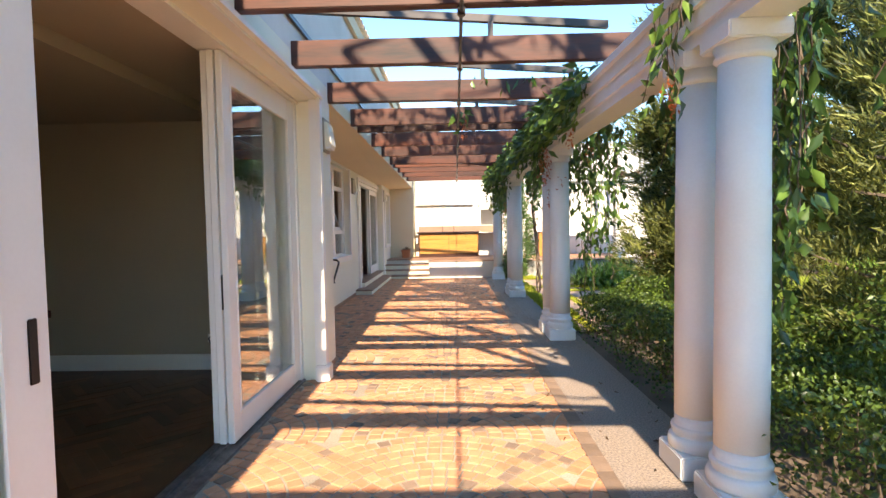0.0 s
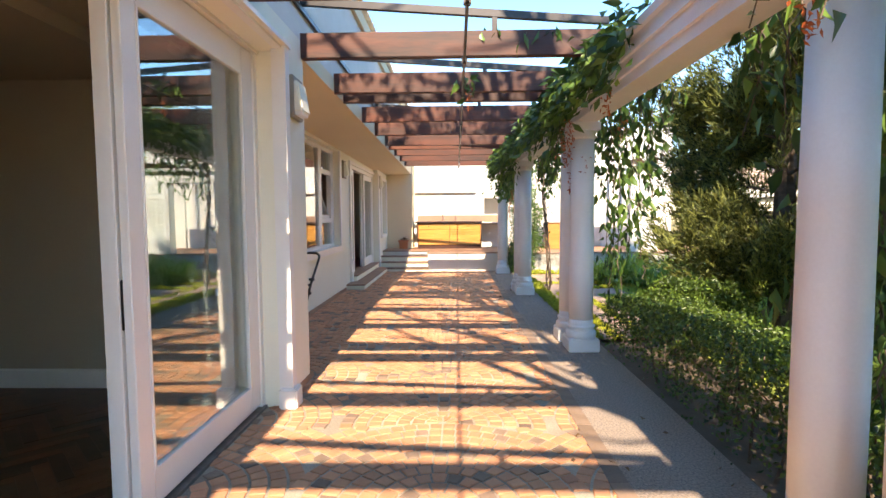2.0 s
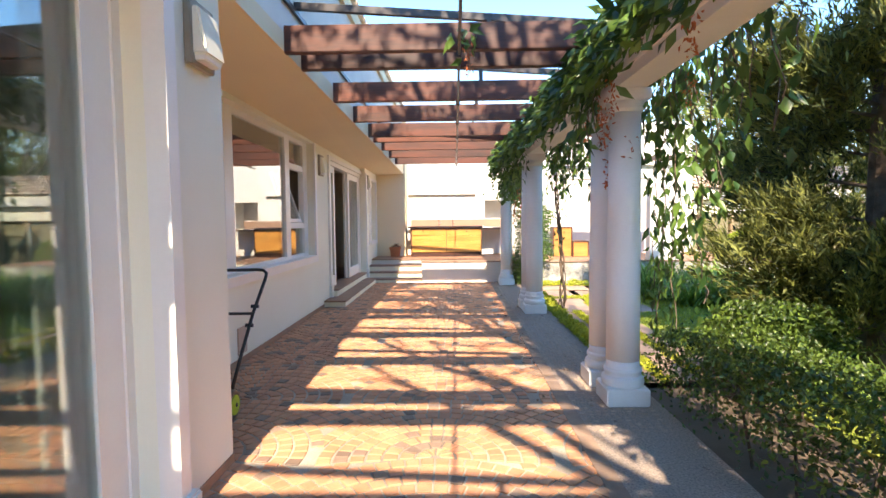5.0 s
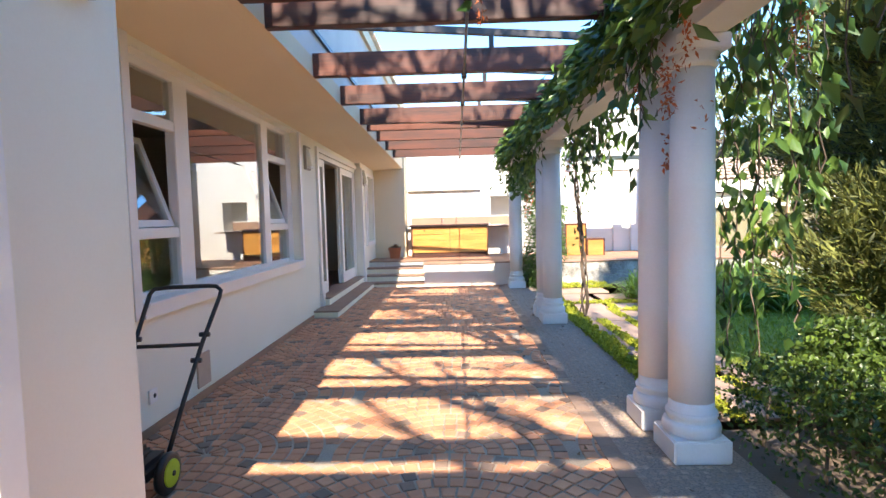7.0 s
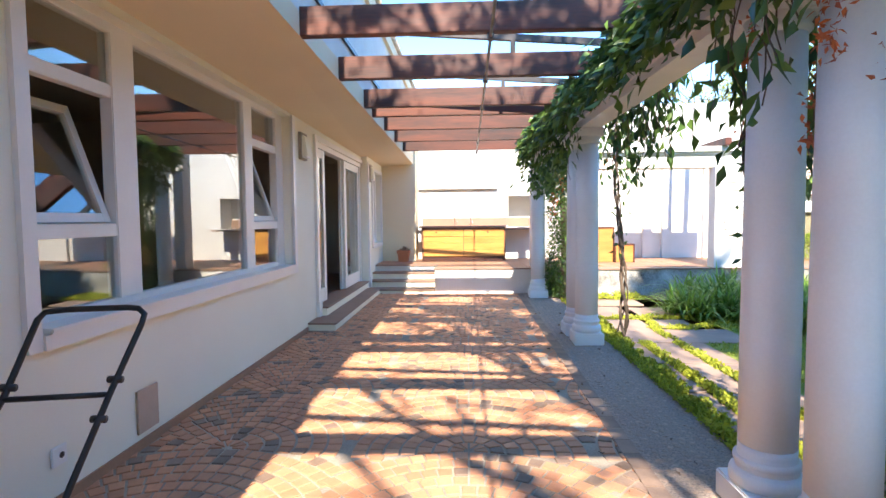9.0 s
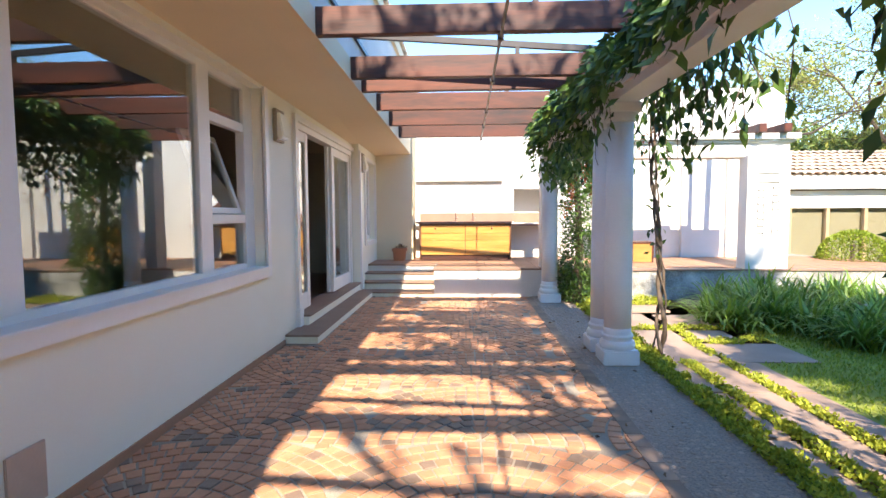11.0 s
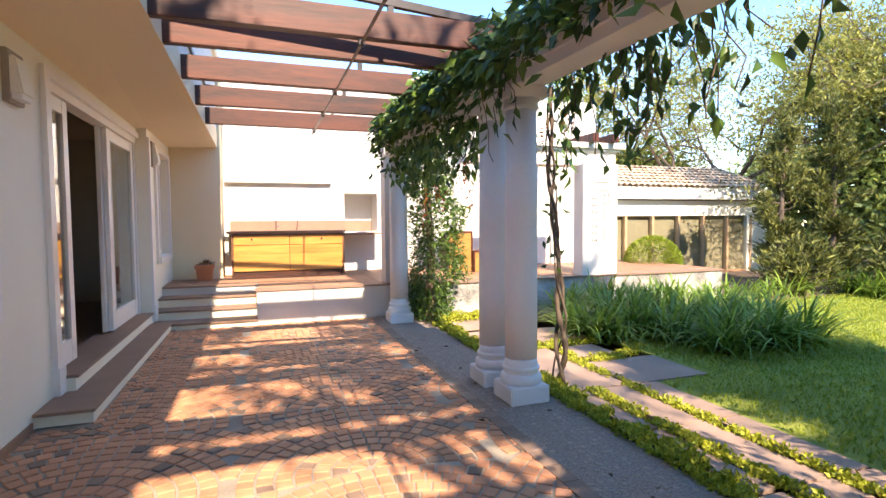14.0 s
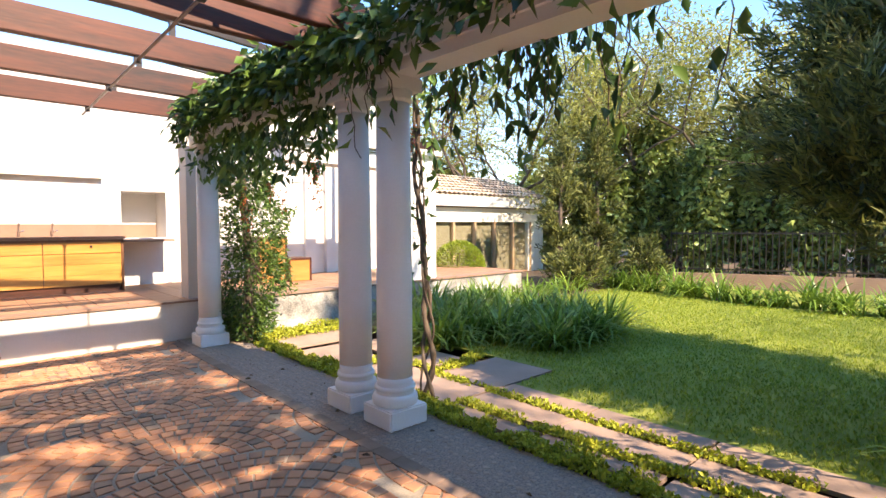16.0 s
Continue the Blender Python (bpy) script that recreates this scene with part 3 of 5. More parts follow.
# ---- two air conditioner units on the house wall, behind the wall block ----
CASING = material("cream enamelled steel", (0.66, 0.62, 0.53), (0.60, 0.56, 0.47), 0.45, 5, 0.5, 0.04)
LOGO_RED = material("red print", (0.55, 0.10, 0.07), None, 0.6, 20, 0.5, 0.02)
PRINT = material("grey print", (0.30, 0.28, 0.27), None, 0.6, 20, 0.5, 0.02)


def outdoor_unit(y1, z0, h, label):
    ob = thing("air_conditioner", (HOUSE, y1 - 0.32, z0), label, "air conditioner", "outdoor units")
    fx = 0.35                              # front face from the wall
    part("casing", soft_box((0.05, -0.32, 0.0, fx, 0.32, h - 0.035), 0.012), CASING, ob)
    part("lid", soft_box((0.04, -0.327, h - 0.036, fx + 0.008, 0.327, h), 0.008), CASING, ob)
    part("grille_panel", soft_box((fx - 0.004, -0.30, 0.05, fx + 0.004, 0.13, h - 0.06), 0.003), DARK_METAL, ob, "dark fan opening")
    slat = mesh_of("slat", boxes((fx + 0.003, -0.305, -0.005, fx + 0.016, 0.135, 0.005)), CASING)
    for k in range(int((h - 0.1) / 0.022)):
        q = new("slat", slat)
        q.parent = ob
        q.matrix_basis = pose(0, 0, 0.05 + 0.022 * k)
    part("logo", boxes((fx, 0.165, h * 0.62, fx + 0.002, 0.285, h * 0.62 + 0.026)), LOGO_RED, ob, "red printed mark")
    part("caption", boxes((fx, 0.165, h * 0.56, fx + 0.002, 0.29, h * 0.56 + 0.005), (fx, 0.20, h * 0.53, fx + 0.002, 0.26, h * 0.53 + 0.008)), PRINT, ob, "small grey print")
    for y in (-0.22, 0.20):
        part("bracket", boxes((0.0, y - 0.02, -0.055, fx - 0.01, y + 0.02, -0.012), (0.1, y - 0.03, -0.013, 0.16, y + 0.03, 0.002), (0.26, y - 0.03, -0.013, 0.32, y + 0.03, 0.002)), DARK_METAL, ob, "dark steel wall bracket")
        bm = bmesh.new()
        tube(bm, [(0.005, y, -0.28), (fx - 0.04, y, -0.05)], [0.014, 0.014], 6)
        part("strut", bm, DARK_METAL, ob)


outdoor_unit(6.43, 0.54, 0.66, "cream outdoor air conditioner unit low on the house wall")
outdoor_unit(6.40, 1.41, 0.54, "cream outdoor air conditioner unit above another one")

# ---- hand mower by the wall ----
mow = thing("lawn_mower", (-1.685, 6.42, 0), "black hand lawn mower with lime green wheel hubs", "lawn mower")
LIME = material("lime plastic", (0.42, 0.60, 0.03), (0.36, 0.5, 0.03), 0.4, 20, 0.5, 0.02)
BLACK = material("black painted tube", (0.02, 0.02, 0.022), (0.012, 0.012, 0.012), 0.35, 20, 0.5, 0.03)
bm = bmesh.new()
tube(bm, [(0.0, 0.02, 0.14), (0.02, 0.2, 0.42), (0.04, 0.42, 0.72), (0.1, 0.56, 0.99), (0.1, 0.585, 1.03), (0.07, 0.59, 1.055), (0.02, 0.585, 1.06), (-0.2, 0.5, 1.065), (-0.27, 0.47, 1.06), (-0.29, 0.45, 1.03), (-0.3, 0.28, 0.75), (-0.32, 0.0, 0.42), (-0.34, -0.1, 0.14)], 0.0135, 10)
part("handle", bm, BLACK, mow, "", True)
bm = bmesh.new()
tube(bm, [(0.04, 0.42, 0.715), (-0.3, 0.27, 0.74)], 0.012, 10)
part("crossbar", bm, BLACK, mow, "", True)
for p in ((0.045, 0.45, 0.77), (0.03, 0.36, 0.63), (-0.3, 0.3, 0.78)):
    part("knob", tube(bmesh.new(), [(p[0] - 0.03, p[1], p[2]), (p[0] + 0.03, p[1], p[2])], 0.016, 10), BLACK, mow, "", True)
bm = boxes((-0.36, -0.28, 0.1, 0.0, 0.1, 0.2), (-0.33, -0.2, 0.2, -0.05, 0.02, 0.27))
bmesh.ops.bevel(bm, geom=bm.edges[:], offset=0.03, segments=2, affect="EDGES")
part("deck", bm, BLACK, mow)
for sx in (0.035, -0.4):
    wh = part("wheel", lathe(bmesh.new(), [(0.09, -0.022), (0.108, -0.017), (0.112, 0), (0.108, 0.017), (0.09, 0.022)], seg=28), BLACK, mow, "", True)
    wh.matrix_basis = pose(sx, -0.02, 0.112, 0, 90, 0)
    part("hub", lathe(bmesh.new(), [(0.075, 0), (0.072, 0.008), (0.03, 0.012), (0.012, 0.014)], seg=24), LIME, wh, "lime green hub").matrix_basis = pose(0, 0, 0.021)
    part("hub_cap", lathe(bmesh.new(), [(0.016, 0), (0.012, 0.006)], seg=12), BLACK, wh).matrix_basis = pose(0, 0, 0.0345)

# ---- terrace kitchen ----
PINE = material("varnished pine board", (0.60, 0.31, 0.08), (0.36, 0.15, 0.035), 0.3, 7, 0.5, 0.06, 60, spread=0.1, stretch=(0.14, 1, 2.2))
FRAME_WOOD = material("dark carcass wood", (0.16, 0.07, 0.035), None, 0.4, 6, 0.6, 0.05)
kit = thing("outdoor_cabinet", (-0.22, 16.7, TZ), "varnished pine outdoor kitchen cabinet with plank fronts", "cabinet")
part("carcass", boxes((-0.93, 0.05, 0.1, 0.93, 0.6, 0.74)), FRAME_WOOD, kit, "dark stained carcass")
for x in (-0.96, 0.93):
    part("side_board", soft_box((x, -0.01, 0.0, x + 0.03, 0.6, 0.76), 0.004), FRAME_WOOD, kit, "dark stained side board")
part("top_rail", soft_box((-0.93, -0.005, 0.725, 0.93, 0.06, 0.757), 0.004), FRAME_WOOD, kit)
part("kick_board", boxes((-0.92, 0.03, 0, 0.92, 0.06, 0.1)), BEAM, kit, "dark kick board")
for k in range(2):
    x0 = -0.925 + 0.93 * k
    part("drawer_front", soft_box((x0 + 0.003, 0, 0.56, x0 + 0.922, 0.028, 0.72), 0.005), PINE, kit)
    front = part("cabinet_door", boxes((x0 + 0.004, 0.012, 0.105, x0 + 0.921, 0.03, 0.552)), FRAME_WOOD, kit)
    for b in range(3):
        z = 0.105 + 0.15 * b
        part("plank", soft_box((x0 + 0.003, 0.001 * (b % 2), z, x0 + 0.922, 0.02, z + 0.148), 0.003), PINE, front)
    part("knob", lathe(bmesh.new(), [(0.012, 0), (0.018, 0.02), (0.01, 0.03)], seg=12), DARK_METAL, kit, "dark metal knob", True).matrix_basis = pose(x0 + (0.55 if k else 0.3), 0.002, 0.66, 90, 0, 0)
setting("worktop", boxes((-1.25, 16.66, 1.25, 0.76, 17.35, 1.29), (0.76, 16.72, 1.20, 1.45, 17.35, 1.235)), STONE_TREAD, "reddish stone worktop of the terrace kitchen", "worktop")
setting("splashback", boxes((-1.22, 17.33, 1.29, 0.86, 17.348, 1.47), (0.856, 17.93, 1.235, 1.494, 17.946, 1.47)), STONE_TREAD, "reddish brown stone splashback", "splashback")
for x in (-0.43, -0.05):
    tap = thing("tap", (x, 17.2, 1.29), "chrome swan-neck kitchen tap", "tap", "kitchen taps")
    CH = bpy.data.materials.get("chrome") or material("chrome", (0.8, 0.8, 0.8), (0.7, 0.7, 0.7), 0.12, 10, 0.5, 0, metal=1.0)
    part("spout", tube(bmesh.new(), [(0, 0, 0), (0, 0, 0.16), (0, -0.03, 0.2), (0, -0.08, 0.2), (0, -0.1, 0.16)], 0.012), CH, tap, "", True)
    part("lever", tube(bmesh.new(), [(0.0, 0, 0.06), (0.06, -0.02, 0.09)], 0.008), CH, tap, "", True)
pot = thing("flower_pot", (-1.58, 16.5, TZ), "square terracotta flower pot with a small dry plant", "pot")
bm = bmesh.new()
v = box(bm, -0.13, -0.13, 0, 0.13, 0.13, 0.24)
for q in v[:4]:
    q.co.x *= 0.82
    q.co.y *= 0.82
box(bm, -0.142, -0.142, 0.2, 0.142, 0.142, 0.262)
part("body", bm, TERRA_POT, pot)
part("soil", boxes((-0.115, -0.115, 0.255, 0.115, 0.115, 0.268)), EARTH, pot)
leaf_cloud("plant", rng.normal(size=(26, 3)) * (0.05, 0.05, 0.004) + (0.03, 0, 0.265), scatter_way(26) + (0.6, 0, 0.9), rng.uniform(0.06, 0.13, 26), rng.uniform(0.02, 0.04, 26), DRY, pot)
for at, s in (((2.78, 16.3), (0.5, 0.4, 0.76)), ((3.22, 16.2), (0.42, 0.4, 0.4))):
    cr = thing("wooden_box", (*at, TZ), "orange varnished wooden storage box on the terrace", "box", "storage boxes")
    part("frame", boxes((-s[0] / 2, -s[1] / 2, 0, -s[0] / 2 + 0.03, s[1] / 2, s[2]), (s[0] / 2 - 0.03, -s[1] / 2, 0, s[0] / 2, s[1] / 2, s[2]), (-s[0] / 2 + 0.03, -s[1] / 2, s[2] - 0.03, s[0] / 2 - 0.03, s[1] / 2, s[2])), BEAM, cr, "dark wooden edge frame")
    part("front", boxes((-s[0] / 2 + 0.03, -s[1] / 2 + 0.015, 0.01, s[0] / 2 - 0.03, s[1] / 2, s[2] - 0.03)), WOOD, cr)

# ---- portico and garden house ----
por = tagged(thing("portico", (0, 0, 0), "white portico with a Greek key relief on its pier", "portico"), kind="structure")
part("pier", soft_box((4.5, 14.73, TZ, 5.2, 15.02, 2.40), 0.006), WHITE_WALL, por)
part("architrave", boxes((2.4, 14.85, 2.38, 5.24, 15.25, 2.62), (2.35, 14.80, 2.62, 5.3, 15.3, 2.67), (2.35, 14.74, 2.67, 5.36, 15.36, 2.76)), WHITE_WALL, por)
key = [(0.30, 1.05, 0.31, 1.9), (0.44, 1.05, 0.45, 1.9), (0.2, 2.1, 0.56, 2.11), (0.2, 1.95, 0.56, 1.96)]
for k in range(7):
    z = 1.1 + 0.12 * k
    key += [(0.2, z, 0.31, z + 0.012), (0.2, z, 0.212, z + 0.07), (0.44, z + 0.04, 0.55, z + 0.052), (0.538, z + 0.04, 0.55, z + 0.11)]
part("key_relief", boxes(*[(4.47 + a, 14.715, TZ + b - 0.5, 4.47 + c, 14.735, TZ + d - 0.5) for a, b, c, d in key]), STAINED, por, "carved Greek key relief")
for x in (4.6, 5.0):
    tagged(part("portico_beam", soft_box((x, 14.6, 2.76, x + 0.12, 17.4, 2.9), 0.006), BEAM), "brown timber beam end on the portico", "beam", "portico beams")
for x in (3.1, 4.0, 4.45, 5.4):
    setting("pilaster", soft_box((x, 17.24, TZ, x + 0.22, 17.36, 3.0), 0.006), WHITE_WALL, "white flat pilaster on the terrace wall", "pilaster")
setting("panel_moulding", boxes((3.35, 17.33, 2.3, 3.98, 17.36, 2.33), (4.24, 17.33, 2.3, 4.44, 17.36, 2.33)), WHITE_WALL, "thin white wall moulding", "moulding")

HY = 18.3
gh = thing("garden_house", (0, 0, 0), "white garden house with clay tile roof and brown glazed doors", "house")
part("wall", boxes((5.3, HY, 1.55, 13.2, HY + 0.2, 1.95), (5.3, HY + 2.6, -0.1, 13.2, HY + 2.8, 3.0), (13.0, HY, -0.1, 13.2, HY + 2.6, 2.2), (5.3, HY, -0.1, 5.5, HY + 2.6, 2.2), (12.4, HY + 0.003, -0.1, 12.99, HY + 0.2, 1.55)), PLASTER, gh)
part("fascia", soft_box((5.2, HY - 0.2, 1.98, 13.3, HY + 0.2, 2.24), 0.01), WHITE_WALL, gh, "white rendered fascia")
part("floor_slab", boxes((5.5, HY + 0.01, -0.1, 13.0, HY + 2.6, 0.0)), TERRACOTTA, gh)
part("blind", boxes((5.5, HY + 0.13, 0, 13.0, HY + 0.16, 2.0)), material("pale blind", (0.34, 0.28, 0.19), (0.28, 0.225, 0.15), 0.9, 3, 0.7, 0.05), gh, "olive brown blinds behind the glass")
n = 0
x = 5.6
while x < 12.5:
    part("door_post", soft_box((x, HY - 0.02, 0, x + 0.075, HY + 0.1, 1.56), 0.004), material("light timber post", (0.50, 0.34, 0.20), None, 0.5, 5, 0.6, 0.1) if not n else bpy.data.materials["light timber post"], gh, "light timber post")
    if x + 0.86 < 12.9:
        q = part("pane", boxes((x + 0.076, HY + 0.04, 0.02, x + 0.859, HY + 0.046, 1.55)), GLASS, gh, "dark reflecting glass")
        q.visible_shadow = False
    x, n = x + 0.86, n + 1
roof = part("roof", boxes((5.2, HY - 0.19, 2.24, 13.3, HY + 3, 2.3)), PLASTER, gh, "roof boarding")
bm = bmesh.new()
for i in range(45):
    for j in range(7):
        x0, y0 = 5.25 + i * 0.18, HY - 0.27 + j * 0.3
        z0 = 2.27 + (y0 - HY + 0.27) * 0.36 + rng.uniform(-0.006, 0.006)
        ring = []
        for y, dz, r in ((y0, 0.02, 0.095), (y0 + 0.36, 0.12, 0.08)):
            ring.append([bm.verts.new((x0 + r * math.cos(a), y, z0 + dz + r * 0.8 * math.sin(a))) for a in np.linspace(0, math.pi, 7)])
        for k in range(6):
            bm.faces.new((ring[0][k], ring[0][k + 1], ring[1][k + 1], ring[1][k]))
part("roof_tiles", bm, ROOF_TILE, gh, "weathered curved clay tiles", True).data.polygons.foreach_set("use_smooth", [True] * (45 * 7 * 6))
part("roof_slope", boxes((5.2, HY + 1.8, 2.3, 13.3, HY + 2.0, 3.05)), ROOF_TILE, gh)

# ---- planting ----
def ribbons(name, bases, heads, lengths, widths, mat, parent=None, droop=0.5, steps=5):
    """Arching strap leaves: heads are compass angles, droop how far the tips fall."""
    n = len(bases)
    t = np.linspace(0, 1, steps + 1)[None, :, None]
    b = np.asarray(bases)[:, None, :]
    out = np.stack([np.cos(heads), np.sin(heads), np.zeros(n)], 1)[:, None, :]
    le = np.asarray(lengths)[:, None, None]
    lean = rng.uniform(0.35, 1.15, n)[:, None, None]
    p = b + out * le * lean * t ** 1.3 + np.array([0, 0, 1.0]) * le * (t * (1.15 - 0.35 * lean) - droop * lean * t ** 2.6)
    side = np.stack([-np.sin(heads), np.cos(heads), np.zeros(n)], 1)[:, None, :]
    w = np.asarray(widths)[:, None, None] * (0.55 + 0.9 * t - 1.4 * t ** 2.2).clip(0.03)
    v = np.stack([p - side * w / 2, p + side * w / 2], 2).reshape(-1, 3)
    k = (np.arange(n) * (steps + 1) * 2)[:, None] + np.arange(steps)[None, :] * 2
    f = np.stack([k, k + 1, k + 3, k + 2], 2).reshape(-1, 4)
    me = bpy.data.meshes.new(name)
    me.from_pydata(v.tolist(), [], f.tolist())
    me.materials.append(mat)
    ob = new(name, me)
    ob.parent = parent
    return ob


# grass
n = 90000
gx, gy = rng.uniform(2.6, 9.9, n), rng.uniform(5.5, 13.9, n)
ok = ((gy < 10.76) | (gx > 3.22)) & (gx < 9.1 + 0.22 * np.maximum(gy - 10.5, 0))
gx, gy = gx[ok], gy[ok]
tagged(leaf_cloud("grass", np.stack([gx, gy, np.full(len(gx), -0.006)], 1), scatter_way(len(gx), 0, 0.45) + (0, 0, 1), rng.uniform(0.025, 0.05, len(gx)), rng.uniform(0.008, 0.016, len(gx)), GRASS), "short mown lawn grass", "grass", "", "stuff")


# strap-leaved lilies
def lily(x, y, h, count):
    ob = thing("lily_clump", (x, y, -0.03), "clump of green strap-leaved lilies beside the lawn", "plant", "lily clumps")
    b = rng.normal(size=(count, 3)) * (0.09, 0.09, 0)
    ribbons("foliage", b, rng.uniform(0, 2 * math.pi, count), rng.uniform(0.65, 1.1, count) * h, rng.uniform(0.032, 0.055, count), STRAP, ob, 0.6)
    part("crown", lathe(bmesh.new(), [(0.08, 0), (0.06, 0.05), (0.02, 0.1)], seg=10), EARTH, ob)


for y in np.arange(11.4, 14.1, 0.42):
    for x in np.arange(3.1 + 0.2 * (y > 13), 5.6, 0.42):
        if (x < 3.6 and y < 12.2) or (x < 3.7 and y > 13):
            continue
        lily(x + rng.uniform(-0.13, 0.13), y + rng.uniform(-0.13, 0.13), 0.74 * rng.uniform(0.8, 1.15), 105)
for y in np.arange(8.5, 14.4, 0.5):
    lily(9.35 + 0.22 * max(y - 10.5, 0) + rng.uniform(-0.15, 0.15), y, 0.8 * rng.uniform(0.8, 1.2), 80)
for x in np.arange(5.6, 9.2, 0.5):
    lily(x, 14.15 + rng.uniform(-0.1, 0.1), 0.7 * rng.uniform(0.8, 1.1), 34)
for at in ((2.6, 7.0), (3.0, 6.0), (2.8, 7.7)):
    lily(*at, 0.9, 26)

# stepping slabs with moss between
slabs = setting("slab_path", boxes((1.53, 7.2, -0.25, 2.58, 14.7, -0.03), (2.58, 10.8, -0.25, 3.25, 14.7, -0.03)), EARTH, "earth under the stepping slabs", "path")
def slab(x0, y0, x1, y1):
    bm = boxes((x0, y0, -0.06, x1, y1, -0.004 + rng.uniform(-0.003, 0.003)))
    part("slab", bm, SLAB, slabs)


edges = [10.8 - 0.87 * k for k in range(4, -1, -1)]
for k, (a, b) in enumerate(zip(edges, edges[1:])):
    slab(1.69, a + 0.02, 1.86, b - 0.02)
    slab(1.96, a + 0.01, 2.25, b - 0.01)
    slab(2.34, a + 0.01, 2.58, b - 0.01)
for r in ((1.69, 10.82, 2.3, 12.2), (1.69, 12.42, 2.3, 13.3), (1.69, 13.5, 2.8, 14.1), (2.42, 12.42, 3.2, 13.2), (2.42, 11.75, 2.9, 12.2), (2.34, 10.82, 3.2, 11.55)):
    slab(*r)


def moss(x0, y0, x1, y1, z, per=2600):
    n = int((x1 - x0) * (y1 - y0) * per) + 30
    p = np.stack([rng.uniform(x0, x1, n), rng.uniform(y0, y1, n), np.zeros(n)], 1)
    lump = np.array([0.5 + 0.5 * noise.noise((q[0] * 5, q[1] * 5, 1.0)) for q in p])
    keep = lump > 0.36
    p, lump = p[keep], lump[keep]
    p[:, 2] = -0.025 + z * lump * rng.uniform(0.3, 1.0, len(p))
    ob = leaf_cloud("moss", p, scatter_way(len(p), 0, 0.7) + (0, 0, 0.6), rng.uniform(0.02, 0.045, len(p)), rng.uniform(0.015, 0.03, len(p)), MOSS)
    tagged(ob, "yellow-green moss growing between path slabs", "moss", "", "stuff")


moss(1.50, 7.25, 1.72, 9.2, 0.13, 9000)
moss(1.50, 9.2, 1.73, 13.9, 0.14, 9500)
moss(1.84, 7.3, 1.98, 10.8, 0.08, 6000)
moss(2.24, 7.3, 2.36, 11.7, 0.07, 5500)
moss(1.75, 12.2, 3.0, 12.42, 0.09, 3200)
moss(2.3, 11.55, 2.44, 12.3, 0.09, 3600)
moss(2.44, 11.5, 2.85, 11.75, 0.09, 3600)
moss(1.7, 13.95, 3.0, 14.6, 0.16, 3000)
moss(2.9, 11.6, 3.15, 11.8, 0.1, 3600)

# box hedge
n = 26000
hy = rng.uniform(-1.5, 7.0, n)
top = 0.64 - 0.012 * np.maximum(hy - 1.5, 0) - 0.25 * np.maximum(hy - 6.6, 0)
u, s = rng.uniform(0, 1, n), rng.integers(0, 3, n)
hx = np.where(s == 0, 1.68 + 0.06 * rng.normal(size=n), np.where(s == 1, rng.uniform(1.65, 2.45, n), 2.4 + 0.06 * rng.normal(size=n)))
hz = np.where(s == 1, top + 0.035 * rng.normal(size=n), top * np.sqrt(u))
hedge = thing("box_hedge", (0, 0, 0), "clipped dark green box hedge along the terrace", "hedge")
leaf_cloud("foliage", np.stack([hx, hy, hz], 1), scatter_way(n) + (0, 0, 0.3), rng.uniform(0.025, 0.05, n), rng.uniform(0.016, 0.028, n), HEDGE, hedge)
bm = bmesh.new()
for k in range(70):
    x, y = rng.uniform(1.75, 2.35), rng.uniform(-1.4, 7.1)
    tube(bm, [(x, y, -0.04), (x + rng.uniform(-0.08, 0.08), y + rng.uniform(-0.08, 0.08), 0.3), (x + rng.uniform(-0.15, 0.15), y + rng.uniform(-0.15, 0.15), 0.5)], [0.012, 0.008, 0.004], 5)
tagged(part("stemwork", bm, BARK, hedge), kind="stuff")


